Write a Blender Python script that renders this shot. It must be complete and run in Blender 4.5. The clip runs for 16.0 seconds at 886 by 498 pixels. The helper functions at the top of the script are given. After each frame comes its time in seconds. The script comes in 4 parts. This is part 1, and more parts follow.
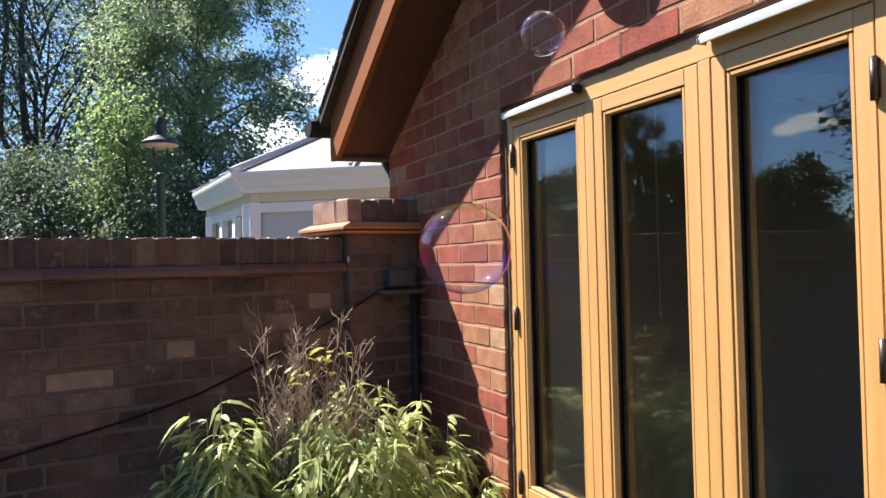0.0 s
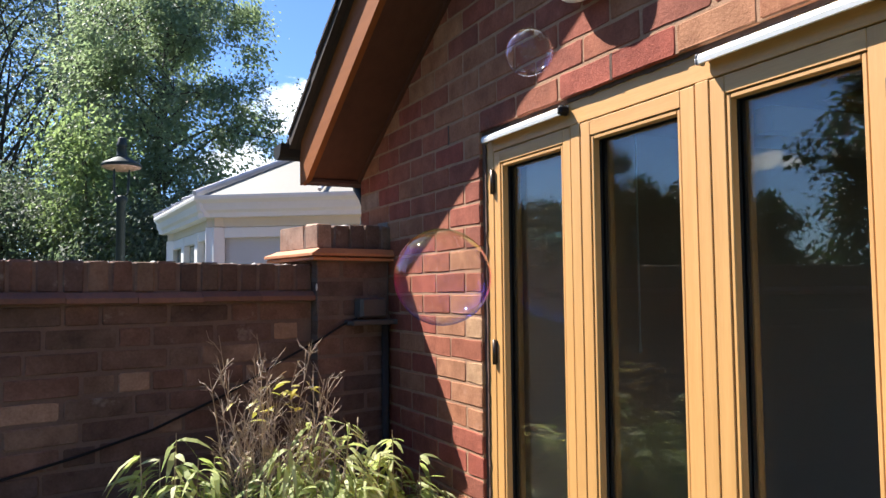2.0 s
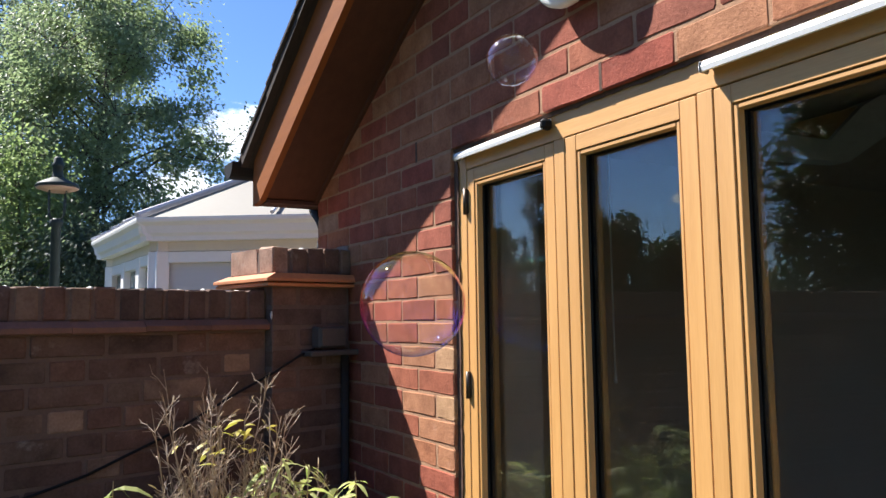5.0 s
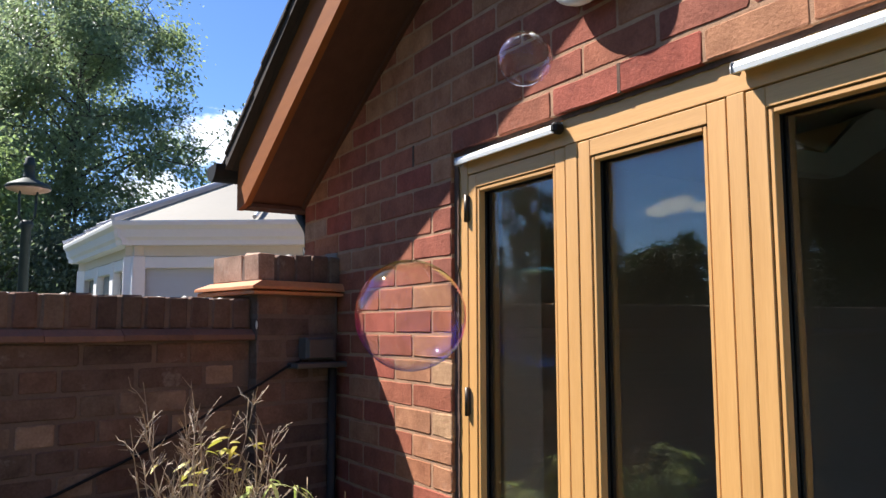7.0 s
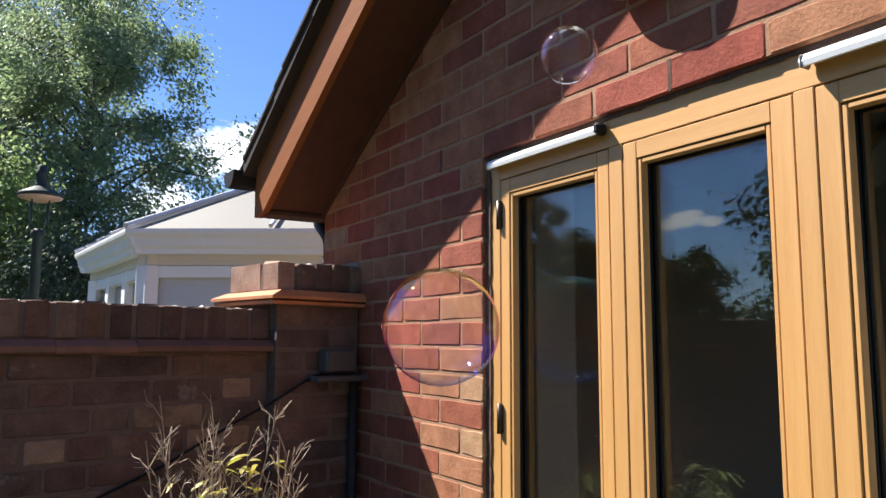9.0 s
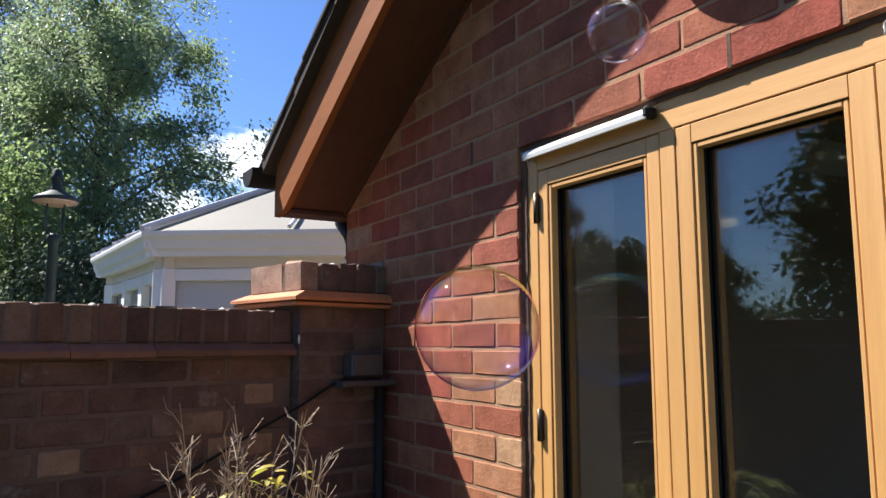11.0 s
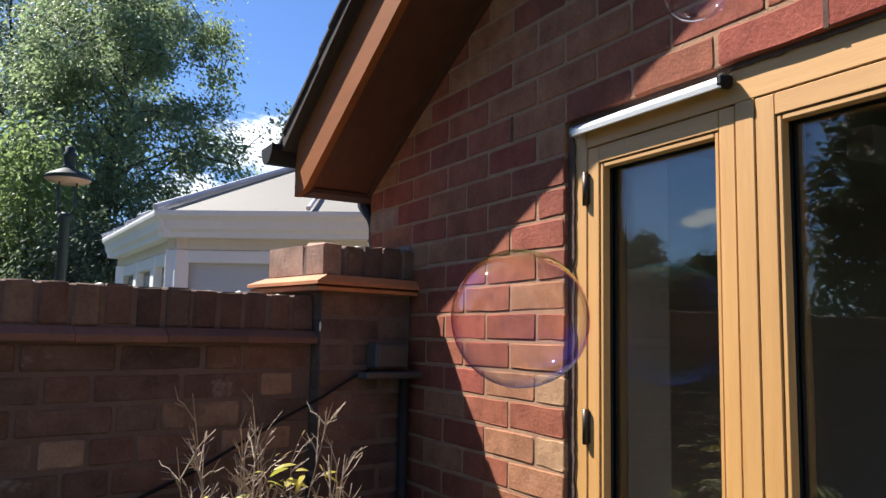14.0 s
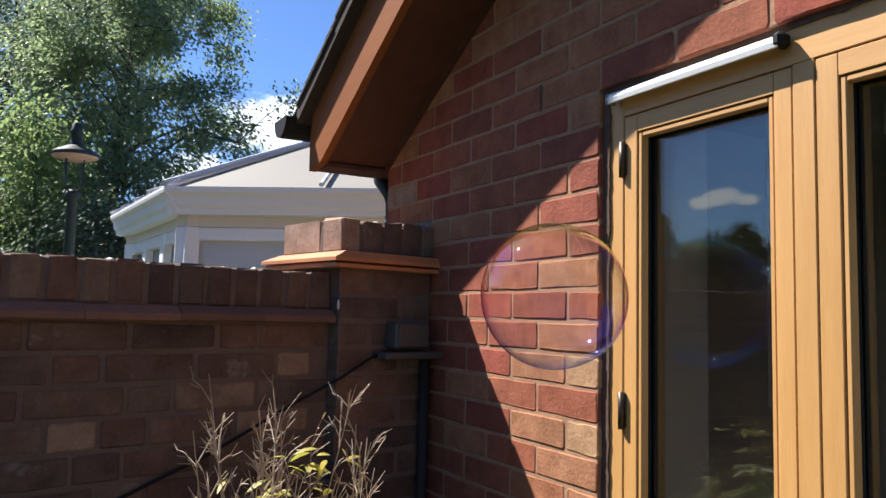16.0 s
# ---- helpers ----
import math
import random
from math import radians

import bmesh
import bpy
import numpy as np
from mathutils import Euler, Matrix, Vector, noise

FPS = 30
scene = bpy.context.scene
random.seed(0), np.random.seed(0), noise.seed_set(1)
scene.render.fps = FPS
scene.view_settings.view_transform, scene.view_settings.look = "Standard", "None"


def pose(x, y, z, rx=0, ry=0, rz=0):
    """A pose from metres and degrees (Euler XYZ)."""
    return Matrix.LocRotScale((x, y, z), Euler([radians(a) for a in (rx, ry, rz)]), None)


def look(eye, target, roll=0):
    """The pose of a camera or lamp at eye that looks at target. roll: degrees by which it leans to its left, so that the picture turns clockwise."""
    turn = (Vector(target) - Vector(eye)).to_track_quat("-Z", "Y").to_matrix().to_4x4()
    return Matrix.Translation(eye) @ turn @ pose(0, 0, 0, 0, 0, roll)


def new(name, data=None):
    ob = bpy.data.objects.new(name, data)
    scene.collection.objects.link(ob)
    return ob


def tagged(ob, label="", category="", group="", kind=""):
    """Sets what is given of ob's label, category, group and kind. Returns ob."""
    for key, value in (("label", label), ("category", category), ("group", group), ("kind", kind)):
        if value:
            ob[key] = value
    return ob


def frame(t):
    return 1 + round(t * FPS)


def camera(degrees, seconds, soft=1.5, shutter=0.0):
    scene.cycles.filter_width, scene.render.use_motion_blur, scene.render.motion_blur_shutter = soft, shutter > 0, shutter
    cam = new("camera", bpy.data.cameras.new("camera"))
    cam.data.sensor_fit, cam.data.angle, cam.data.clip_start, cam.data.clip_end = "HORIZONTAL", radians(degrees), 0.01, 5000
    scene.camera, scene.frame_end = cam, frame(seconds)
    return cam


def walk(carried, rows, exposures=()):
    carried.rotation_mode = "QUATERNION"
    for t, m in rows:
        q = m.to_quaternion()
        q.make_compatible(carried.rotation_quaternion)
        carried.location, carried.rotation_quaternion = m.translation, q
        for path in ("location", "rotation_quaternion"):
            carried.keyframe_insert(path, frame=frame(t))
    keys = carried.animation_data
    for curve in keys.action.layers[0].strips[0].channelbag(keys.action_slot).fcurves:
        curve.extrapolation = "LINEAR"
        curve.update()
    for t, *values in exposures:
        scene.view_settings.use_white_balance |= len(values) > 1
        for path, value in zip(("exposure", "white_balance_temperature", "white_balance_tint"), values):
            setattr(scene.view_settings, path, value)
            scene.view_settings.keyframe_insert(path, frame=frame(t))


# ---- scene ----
cam = camera(60.4, 16.0)
PATH = [
    (0, (-1.236, -2.296, 1.576), (-0.429, -0.466, 1.612), -1.4),
    (0.5, (-1.23, -2.263, 1.573), (-0.402, -0.443, 1.637), -1.1),
    (1, (-1.224, -2.227, 1.575), (-0.369, -0.421, 1.661), -0.8),
    (1.5, (-1.22, -2.199, 1.573), (-0.346, -0.403, 1.68), -0.6),
    (2, (-1.212, -2.163, 1.573), (-0.324, -0.375, 1.688), -0.6),
    (2.5, (-1.206, -2.128, 1.573), (-0.296, -0.351, 1.692), -0.5),
    (3, (-1.202, -2.094, 1.575), (-0.266, -0.331, 1.698), -0.6),
    (3.5, (-1.198, -2.063, 1.574), (-0.242, -0.311, 1.714), -0.6),
    (4, (-1.193, -2.034, 1.575), (-0.219, -0.294, 1.733), -0.7),
    (4.5, (-1.192, -2.004, 1.575), (-0.201, -0.275, 1.75), -0.8),
    (7, (-1.195, -1.841, 1.585), (-0.131, -0.16, 1.794), -0.1),
    (7.5, (-1.196, -1.809, 1.587), (-0.131, -0.13, 1.802), 0.2),
    (8, (-1.195, -1.781, 1.584), (-0.136, -0.1, 1.813), 0.4),
    (8.5, (-1.19, -1.746, 1.585), (-0.141, -0.06, 1.821), 0.4),
    (9, (-1.192, -1.719, 1.583), (-0.148, -0.03, 1.826), 0.3),
    (11.5, (-1.166, -1.56, 1.578), (-0.163, 0.151, 1.836), -0.2),
    (12, (-1.159, -1.535, 1.578), (-0.164, 0.18, 1.842), -0.2),
    (12.5, (-1.153, -1.501, 1.579), (-0.159, 0.214, 1.844), 0.0),
    (13, (-1.151, -1.472, 1.581), (-0.152, 0.241, 1.841), 0.3),
    (13.5, (-1.147, -1.446, 1.579), (-0.162, 0.278, 1.824), 0.9),
    (14, (-1.142, -1.41, 1.581), (-0.153, 0.314, 1.807), 1.2),
    (14.5, (-1.141, -1.387, 1.578), (-0.148, 0.336, 1.793), 1.5),
    (15, (-1.138, -1.36, 1.579), (-0.151, 0.368, 1.777), 1.4),
    (15.5, (-1.135, -1.332, 1.576), (-0.157, 0.402, 1.762), 1.3),
    (16, (-1.136, -1.305, 1.575), (-0.158, 0.431, 1.751), 1.4),
]
walk(cam, [(t, look(eye, target, roll)) for t, eye, target, roll in PATH], exposures=((0.0, 1.68, 6280, 10), (4.0, 1.54, 6280, 10), (8.0, 1.45, 6280, 10), (14.0, 1.31, 6280, 10), (16.0, 1.31, 6280, 10)))

# ---- world, sun, exposure ----
SUN_FROM = Vector((-1.0, 1.472, 2.166)).normalized()
world = bpy.data.worlds.new("sky")
world.use_nodes = True
scene.world = world
wn, wl = world.node_tree.nodes, world.node_tree.links
wn.clear()
sky = wn.new("ShaderNodeTexSky")
sky.sky_type = "NISHITA"
sky.sun_disc = False
sky.sun_elevation = math.asin(SUN_FROM.z)
sky.sun_rotation = math.atan2(SUN_FROM.x, SUN_FROM.y)
sky.ozone_density = 3.5
sky.air_density = 1.0
sky.dust_density = 0.3
wtc = wn.new("ShaderNodeTexCoord")
wmap = wn.new("ShaderNodeMapping")
wmap.inputs["Scale"].default_value = (1.0, 1.0, 2.2)
wl.new(wtc.outputs["Generated"], wmap.inputs["Vector"])
cl = wn.new("ShaderNodeTexNoise")
cl.inputs["Scale"].default_value = 3.1
cl.inputs["Detail"].default_value = 9
cl.inputs["Roughness"].default_value = 0.58
wl.new(wmap.outputs[0], cl.inputs["Vector"])
# cumulus banks that stand beyond the trees
total = None
for az, el, size in ((16.5, 13.6, 0.10), (12.0, 9.5, 0.07), (-49.6, 8.9, 0.030), (-48.2, 8.5, 0.022), (-51.2, 8.6, 0.022)):
    d = Vector((math.sin(radians(az)) * math.cos(radians(el)), math.cos(radians(az)) * math.cos(radians(el)), math.sin(radians(el))))
    sub = wn.new("ShaderNodeVectorMath")
    sub.operation = "SUBTRACT"
    sub.inputs[1].default_value = d
    wl.new(wtc.outputs["Generated"], sub.inputs[0])
    st = wn.new("ShaderNodeVectorMath")
    st.operation = "MULTIPLY"
    st.inputs[1].default_value = (1.0, 1.0, 2.1)
    wl.new(sub.outputs[0], st.inputs[0])
    ln = wn.new("ShaderNodeVectorMath")
    ln.operation = "LENGTH"
    wl.new(st.outputs[0], ln.inputs[0])
    mr = wn.new("ShaderNodeMapRange")
    mr.inputs["From Min"].default_value = size * 1.5
    mr.inputs["From Max"].default_value = 0.0
    mr.inputs["To Max"].default_value = 0.55
    wl.new(ln.outputs["Value"], mr.inputs["Value"])
    if total is None:
        total = mr.outputs[0]
    else:
        mx = wn.new("ShaderNodeMath")
        mx.operation = "MAXIMUM"
        wl.new(total, mx.inputs[0])
        wl.new(mr.outputs[0], mx.inputs[1])
        total = mx.outputs[0]
puff = wn.new("ShaderNodeTexNoise")
puff.inputs["Scale"].default_value = 34.0
puff.inputs["Detail"].default_value = 8
puff.inputs["Roughness"].default_value = 0.6
wl.new(wmap.outputs[0], puff.inputs["Vector"])
both = wn.new("ShaderNodeMix")
both.inputs[0].default_value = 0.5
wl.new(cl.outputs["Fac"], both.inputs[2])
wl.new(puff.outputs["Fac"], both.inputs[3])
add = wn.new("ShaderNodeMath")
wl.new(both.outputs[0], add.inputs[0])
wl.new(total, add.inputs[1])
thr = wn.new("ShaderNodeMapRange")
thr.interpolation_type = "SMOOTHSTEP"
thr.inputs["From Min"].default_value = 0.68
thr.inputs["From Max"].default_value = 0.88
wl.new(add.outputs[0], thr.inputs["Value"])
skymix = wn.new("ShaderNodeMix")
skymix.data_type = "RGBA"
skymix.inputs[7].default_value = (14.0, 14.4, 15.2, 1)
wl.new(thr.outputs[0], skymix.inputs[0])
deep = wn.new("ShaderNodeMix")
deep.data_type, deep.blend_type = "RGBA", "MULTIPLY"
deep.inputs[0].default_value = 1.0
deep.inputs[7].default_value = (0.86, 1.04, 1.36, 1)
wl.new(sky.outputs[0], deep.inputs[6])
wl.new(deep.outputs[2], skymix.inputs[6])
bg = wn.new("ShaderNodeBackground")
bg.inputs["Strength"].default_value = 0.051
wl.new(skymix.outputs[2], bg.inputs["Color"])
wo = wn.new("ShaderNodeOutputWorld")
wl.new(bg.outputs[0], wo.inputs["Surface"])

sun_data = bpy.data.lights.new("sun", "SUN")
sun_data.energy, sun_data.angle, sun_data.color = 5.0, radians(0.55), (1.0, 0.94, 0.86)
sun = new("sun", sun_data)
sun.matrix_world = look(SUN_FROM * 40, (0, 0, 0))


# ---- materials ----
def material(name, base, rough=0.7, second=None, scale=8.0, fine=60.0, bump=0.15, metal=0.0, spread=0.0, stretch=(1, 1, 1), spec=0.5, ramp=(0.35, 0.7)):
    """A two-scale procedural surface. spread: how much single objects differ in brightness."""
    m = bpy.data.materials.new(name)
    m.use_nodes = True
    n, l = m.node_tree.nodes, m.node_tree.links
    b = n["Principled BSDF"]
    b.inputs["Roughness"].default_value = rough
    b.inputs["Metallic"].default_value = metal
    b.inputs["Specular IOR Level"].default_value = spec
    tc = n.new("ShaderNodeTexCoord")
    mp = n.new("ShaderNodeMapping")
    mp.inputs["Scale"].default_value = stretch
    l.new(tc.outputs["Object"], mp.inputs["Vector"])
    info = n.new("ShaderNodeObjectInfo")
    off = n.new("ShaderNodeVectorMath")
    off.operation = "MULTIPLY_ADD"
    off.inputs[1].default_value = (37.0, 17.0, 29.0)
    l.new(info.outputs["Random"], off.inputs[0])
    l.new(mp.outputs[0], off.inputs[2])
    big = n.new("ShaderNodeTexNoise")
    big.inputs["Scale"].default_value = scale
    big.inputs["Detail"].default_value = 5
    small = n.new("ShaderNodeTexNoise")
    small.inputs["Scale"].default_value = fine
    small.inputs["Detail"].default_value = 6
    small.inputs["Roughness"].default_value = 0.65
    for t in (big, small):
        l.new(off.outputs[0], t.inputs["Vector"])
    mean = n.new("ShaderNodeMath")
    mean.operation = "MULTIPLY_ADD"
    mean.inputs[1].default_value = 0.45
    l.new(small.outputs["Fac"], mean.inputs[0])
    half = n.new("ShaderNodeMath")
    half.operation = "MULTIPLY"
    half.inputs[1].default_value = 0.55
    l.new(big.outputs["Fac"], half.inputs[0])
    l.new(half.outputs[0], mean.inputs[2])
    cr = n.new("ShaderNodeValToRGB")
    cr.color_ramp.elements[0].position, cr.color_ramp.elements[1].position = ramp
    second = second or tuple(c * 0.7 for c in base)
    cr.color_ramp.elements[0].color = (*second, 1)
    cr.color_ramp.elements[1].color = (*base, 1)
    l.new(mean.outputs[0], cr.inputs[0])
    colour = cr.outputs[0]
    if spread:
        hsv = n.new("ShaderNodeHueSaturation")
        mr = n.new("ShaderNodeMapRange")
        mr.inputs["To Min"].default_value, mr.inputs["To Max"].default_value = 1 - spread, 1 + spread
        l.new(info.outputs["Random"], mr.inputs["Value"])
        l.new(mr.outputs[0], hsv.inputs["Value"])
        l.new(colour, hsv.inputs["Color"])
        colour = hsv.outputs[0]
    l.new(colour, b.inputs["Base Color"])
    if bump:
        bp = n.new("ShaderNodeBump")
        bp.inputs["Strength"].default_value = bump
        bp.inputs["Distance"].default_value = 0.004
        l.new(mean.outputs[0], bp.inputs["Height"])
        l.new(bp.outputs[0], b.inputs["Normal"])
    return m


def brick_material(name, tones, rough=0.9, stain=0.22, bloom=0.12):
    """Fired clay: each brick takes one of the tones, with burnt patches and a sandy grain."""
    m = material(name, (0.4, 0.15, 0.08), rough, None, 16.0, 110.0, 1.0, spec=0.25)
    n, l = m.node_tree.nodes, m.node_tree.links
    b = n["Principled BSDF"]
    info = next(x for x in n if x.bl_idname == "ShaderNodeObjectInfo")
    old = next(x for x in n if x.bl_idname == "ShaderNodeValToRGB")
    old.color_ramp.elements[0].color = (0.62, 0.55, 0.52, 1)
    old.color_ramp.elements[1].color = (1.12, 1.1, 1.08, 1)
    pick = n.new("ShaderNodeValToRGB")
    pick.color_ramp.interpolation = "CONSTANT"
    e = pick.color_ramp.elements
    while len(e) < len(tones):
        e.new(0.5)
    for i, c in enumerate(tones):
        e[i].position = i / len(tones)
        e[i].color = (*c, 1)
    l.new(info.outputs["Random"], pick.inputs[0])
    mul = n.new("ShaderNodeMix")
    mul.data_type, mul.blend_type = "RGBA", "MULTIPLY"
    mul.inputs[0].default_value = 1.0
    l.new(pick.outputs[0], mul.inputs[6])
    l.new(old.outputs[0], mul.inputs[7])
    # weather stains that run on from brick to brick
    geo = n.new("ShaderNodeNewGeometry")
    st = n.new("ShaderNodeTexNoise")
    st.inputs["Scale"].default_value = 3.2
    st.inputs["Detail"].default_value = 7
    st.inputs["Roughness"].default_value = 0.62
    l.new(geo.outputs["Position"], st.inputs["Vector"])
    tone = n.new("ShaderNodeMapRange")
    tone.inputs["From Min"].default_value, tone.inputs["From Max"].default_value = 0.33, 0.68
    tone.inputs["To Min"].default_value, tone.inputs["To Max"].default_value = 1 - stain, 1 + stain * 0.6
    l.new(st.outputs["Fac"], tone.inputs["Value"])
    hsv = n.new("ShaderNodeHueSaturation")
    l.new(tone.outputs[0], hsv.inputs["Value"])
    l.new(mul.outputs[2], hsv.inputs["Color"])
    salt = n.new("ShaderNodeMapRange")
    salt.inputs["From Min"].default_value, salt.inputs["From Max"].default_value = 0.60, 0.72
    salt.inputs["To Max"].default_value = bloom
    sn = n.new("ShaderNodeTexNoise")
    sn.inputs["Scale"].default_value = 7.5
    sn.inputs["Detail"].default_value = 8
    sn.inputs["Roughness"].default_value = 0.7
    l.new(geo.outputs["Position"], sn.inputs["Vector"])
    l.new(sn.outputs["Fac"], salt.inputs["Value"])
    white = n.new("ShaderNodeMix")
    white.data_type = "RGBA"
    white.inputs[7].default_value = (0.45, 0.40, 0.35, 1)
    l.new(salt.outputs[0], white.inputs[0])
    l.new(hsv.outputs[0], white.inputs[6])
    l.new(white.outputs[2], b.inputs["Base Color"])
    return m


BRICK = brick_material("facing_brick", [(0.33, 0.115, 0.064), (0.39, 0.17, 0.088), (0.31, 0.094, 0.058), (0.42, 0.20, 0.106), (0.35, 0.118, 0.066), (0.28, 0.095, 0.06), (0.39, 0.165, 0.084), (0.33, 0.09, 0.058)])
BRICK_RED = brick_material("red_brick", [(0.31, 0.078, 0.05), (0.28, 0.07, 0.048)])
BRICK_BUFF = brick_material("buff_brick", [(0.47, 0.30, 0.18), (0.50, 0.31, 0.17)])
BRICK_PALE = brick_material("pale_brick", [(0.36, 0.235, 0.165), (0.34, 0.22, 0.155)])
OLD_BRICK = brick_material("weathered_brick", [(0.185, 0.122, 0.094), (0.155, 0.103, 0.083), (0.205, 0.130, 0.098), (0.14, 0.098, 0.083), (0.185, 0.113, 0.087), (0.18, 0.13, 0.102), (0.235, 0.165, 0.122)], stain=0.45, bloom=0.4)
OLD_PALE = brick_material("pale_weathered_brick", [(0.34, 0.235, 0.165), (0.36, 0.25, 0.18)])
COPING_BRICK = brick_material("coping_brick", [(0.44, 0.285, 0.205), (0.40, 0.24, 0.17), (0.46, 0.31, 0.23), (0.37, 0.22, 0.155)], stain=0.5, bloom=0.5)
MORTAR = material("mortar", (0.43, 0.245, 0.135), 0.95, (0.27, 0.14, 0.08), 14, 160, 1.0)
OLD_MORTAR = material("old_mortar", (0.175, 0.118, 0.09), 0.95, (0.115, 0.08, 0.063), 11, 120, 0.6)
CLAY_TILE = material("terracotta_tile", (0.56, 0.23, 0.09), 0.75, (0.42, 0.15, 0.06), 10, 90, 0.3, spread=0.12)
CEMENT = material("grey_cement", (0.27, 0.21, 0.165), 0.95, (0.22, 0.175, 0.14), 15, 120, 0.5)
LIME = material("lime_drip", (0.75, 0.72, 0.66), 0.9, (0.55, 0.52, 0.46), 20, 120, 0.3)
OAK = material("stained_oak", (0.61, 0.335, 0.116), 0.5, (0.49, 0.252, 0.078), 3.0, 26, 0.06, stretch=(14, 14, 0.8), spread=0.05)
OAK_RAIL = material("stained_oak_rail", (0.61, 0.335, 0.116), 0.5, (0.49, 0.252, 0.078), 3.0, 26, 0.06, stretch=(14, 0.8, 14), spread=0.05)
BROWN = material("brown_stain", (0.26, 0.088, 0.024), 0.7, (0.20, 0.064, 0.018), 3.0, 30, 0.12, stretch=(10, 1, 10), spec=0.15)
# the bargeboard's brown, darkened: the soffit's shade is put into the colour
SOFFIT = material("shaded_brown_stain", (0.105, 0.046, 0.03), 0.75, (0.08, 0.034, 0.022), 3.0, 30, 0.12, stretch=(10, 1, 10), spec=0.15)
ROOF_TILE = material("roof_tile", (0.062, 0.046, 0.04), 0.9, (0.034, 0.027, 0.025), 8, 70, 0.4, spread=0.25, spec=0.2)
BLACK = material("black_plastic", (0.014, 0.013, 0.013), 0.6, (0.010, 0.010, 0.010), 20, 90, 0.05, spec=0.2)
ALU = material("white_aluminium", (0.82, 0.82, 0.80), 0.35, (0.74, 0.74, 0.73), 6, 80, 0.02)
SEALANT = material("dark_sealant", (0.15, 0.092, 0.068), 0.95, (0.08, 0.05, 0.038), 30, 120, 0.4, spec=0.15)
ALU_END = material("grey_end_cap", (0.30, 0.29, 0.28), 0.5)
BRONZE = material("dark_hinge_metal", (0.09, 0.065, 0.045), 0.4, (0.05, 0.04, 0.03), 20, 100, 0.1, metal=0.6)
PVC = material("white_pvc", (0.88, 0.865, 0.85), 0.4, (0.82, 0.80, 0.785), 3, 40, 0.02)
ROOF_SHEET = material("cream_roof_sheet", (0.24, 0.22, 0.18), 0.6, (0.215, 0.195, 0.16), 2, 30, 0.05)
CREAM = material("cream_panel", (0.72, 0.67, 0.58), 0.6, (0.66, 0.61, 0.53), 2, 30, 0.05)
GREY_PLASTIC = material("grey_plastic", (0.085, 0.075, 0.07), 0.6, (0.06, 0.055, 0.05), 12, 80, 0.1)
DARK_PIPE = material("dark_grey_pipe", (0.04, 0.034, 0.031), 0.7, (0.028, 0.024, 0.022), 12, 80, 0.1, spec=0.2)
LAMP_GREEN = material("green_painted_iron", (0.022, 0.034, 0.030), 0.6, (0.014, 0.022, 0.020), 9, 60, 0.1, spec=0.3)
COPPER = material("copper_lamp_top", (0.55, 0.36, 0.27), 0.5, (0.42, 0.26, 0.19), 9, 60, 0.1, metal=0.2)
OPAL = material("opal_glass", (0.72, 0.73, 0.74), 0.25, (0.66, 0.67, 0.68), 3, 20, 0.0)
WARM_WALL = material("warm_painted_wall", (0.52, 0.39, 0.29), 0.9, (0.47, 0.35, 0.26), 2, 40, 0.1)
PLASTER = material("interior_plaster", (0.82, 0.76, 0.69), 0.9, (0.76, 0.70, 0.63), 2, 40, 0.1)
REVEAL = material("painted_reveal", (0.60, 0.56, 0.52), 0.9, (0.55, 0.51, 0.47), 3, 60, 0.1)
FLOORING = material("interior_floor", (0.50, 0.38, 0.27), 0.5, (0.42, 0.31, 0.215), 3, 40, 0.1)
SOIL = material("soil", (0.09, 0.065, 0.045), 0.95, (0.05, 0.035, 0.025), 6, 60, 0.8)
GRASS = material("lawn", (0.048, 0.064, 0.03), 0.95, (0.03, 0.042, 0.02), 0.7, 30, 0.8)

BARK = material("bark", (0.10, 0.08, 0.06), 0.95, (0.05, 0.04, 0.03), 5, 40, 0.8, stretch=(3, 3, 0.6))
STALK = material("dry_stalk", (0.52, 0.41, 0.30), 0.8, (0.27, 0.195, 0.135), 10, 60, 0.2)


def leaf_material(name, tones, rough=0.5, through_light=0.35):
    """Leaves that differ one from the next and let some light through."""
    m = bpy.data.materials.new(name)
    m.use_nodes = True
    n, l = m.node_tree.nodes, m.node_tree.links
    b = n["Principled BSDF"]
    b.inputs["Roughness"].default_value = rough
    b.inputs["Specular IOR Level"].default_value = 0.3
    geo = n.new("ShaderNodeNewGeometry")
    cr = n.new("ShaderNodeValToRGB")
    e = cr.color_ramp.elements
    while len(e) < len(tones):
        e.new(0.5)
    for i, c in enumerate(tones):
        e[i].position = i / (len(tones) - 1)
        e[i].color = (*c, 1)
    l.new(geo.outputs["Random Per Island"], cr.inputs[0])
    l.new(cr.outputs[0], b.inputs["Base Color"])
    tr = n.new("ShaderNodeBsdfTranslucent")
    gain = n.new("ShaderNodeMix")
    gain.data_type, gain.blend_type = "RGBA", "MULTIPLY"
    gain.inputs[0].default_value = 1.0
    gain.inputs[7].default_value = (1.6, 1.75, 1.35, 1)
    l.new(cr.outputs[0], gain.inputs[6])
    l.new(gain.outputs[2], tr.inputs["Color"])
    mix = n.new("ShaderNodeMixShader")
    mix.inputs[0].default_value = through_light
    l.new(b.outputs[0], mix.inputs[1])
    l.new(tr.outputs[0], mix.inputs[2])
    l.new(mix.outputs[0], n["Material Output"].inputs["Surface"])
    return m


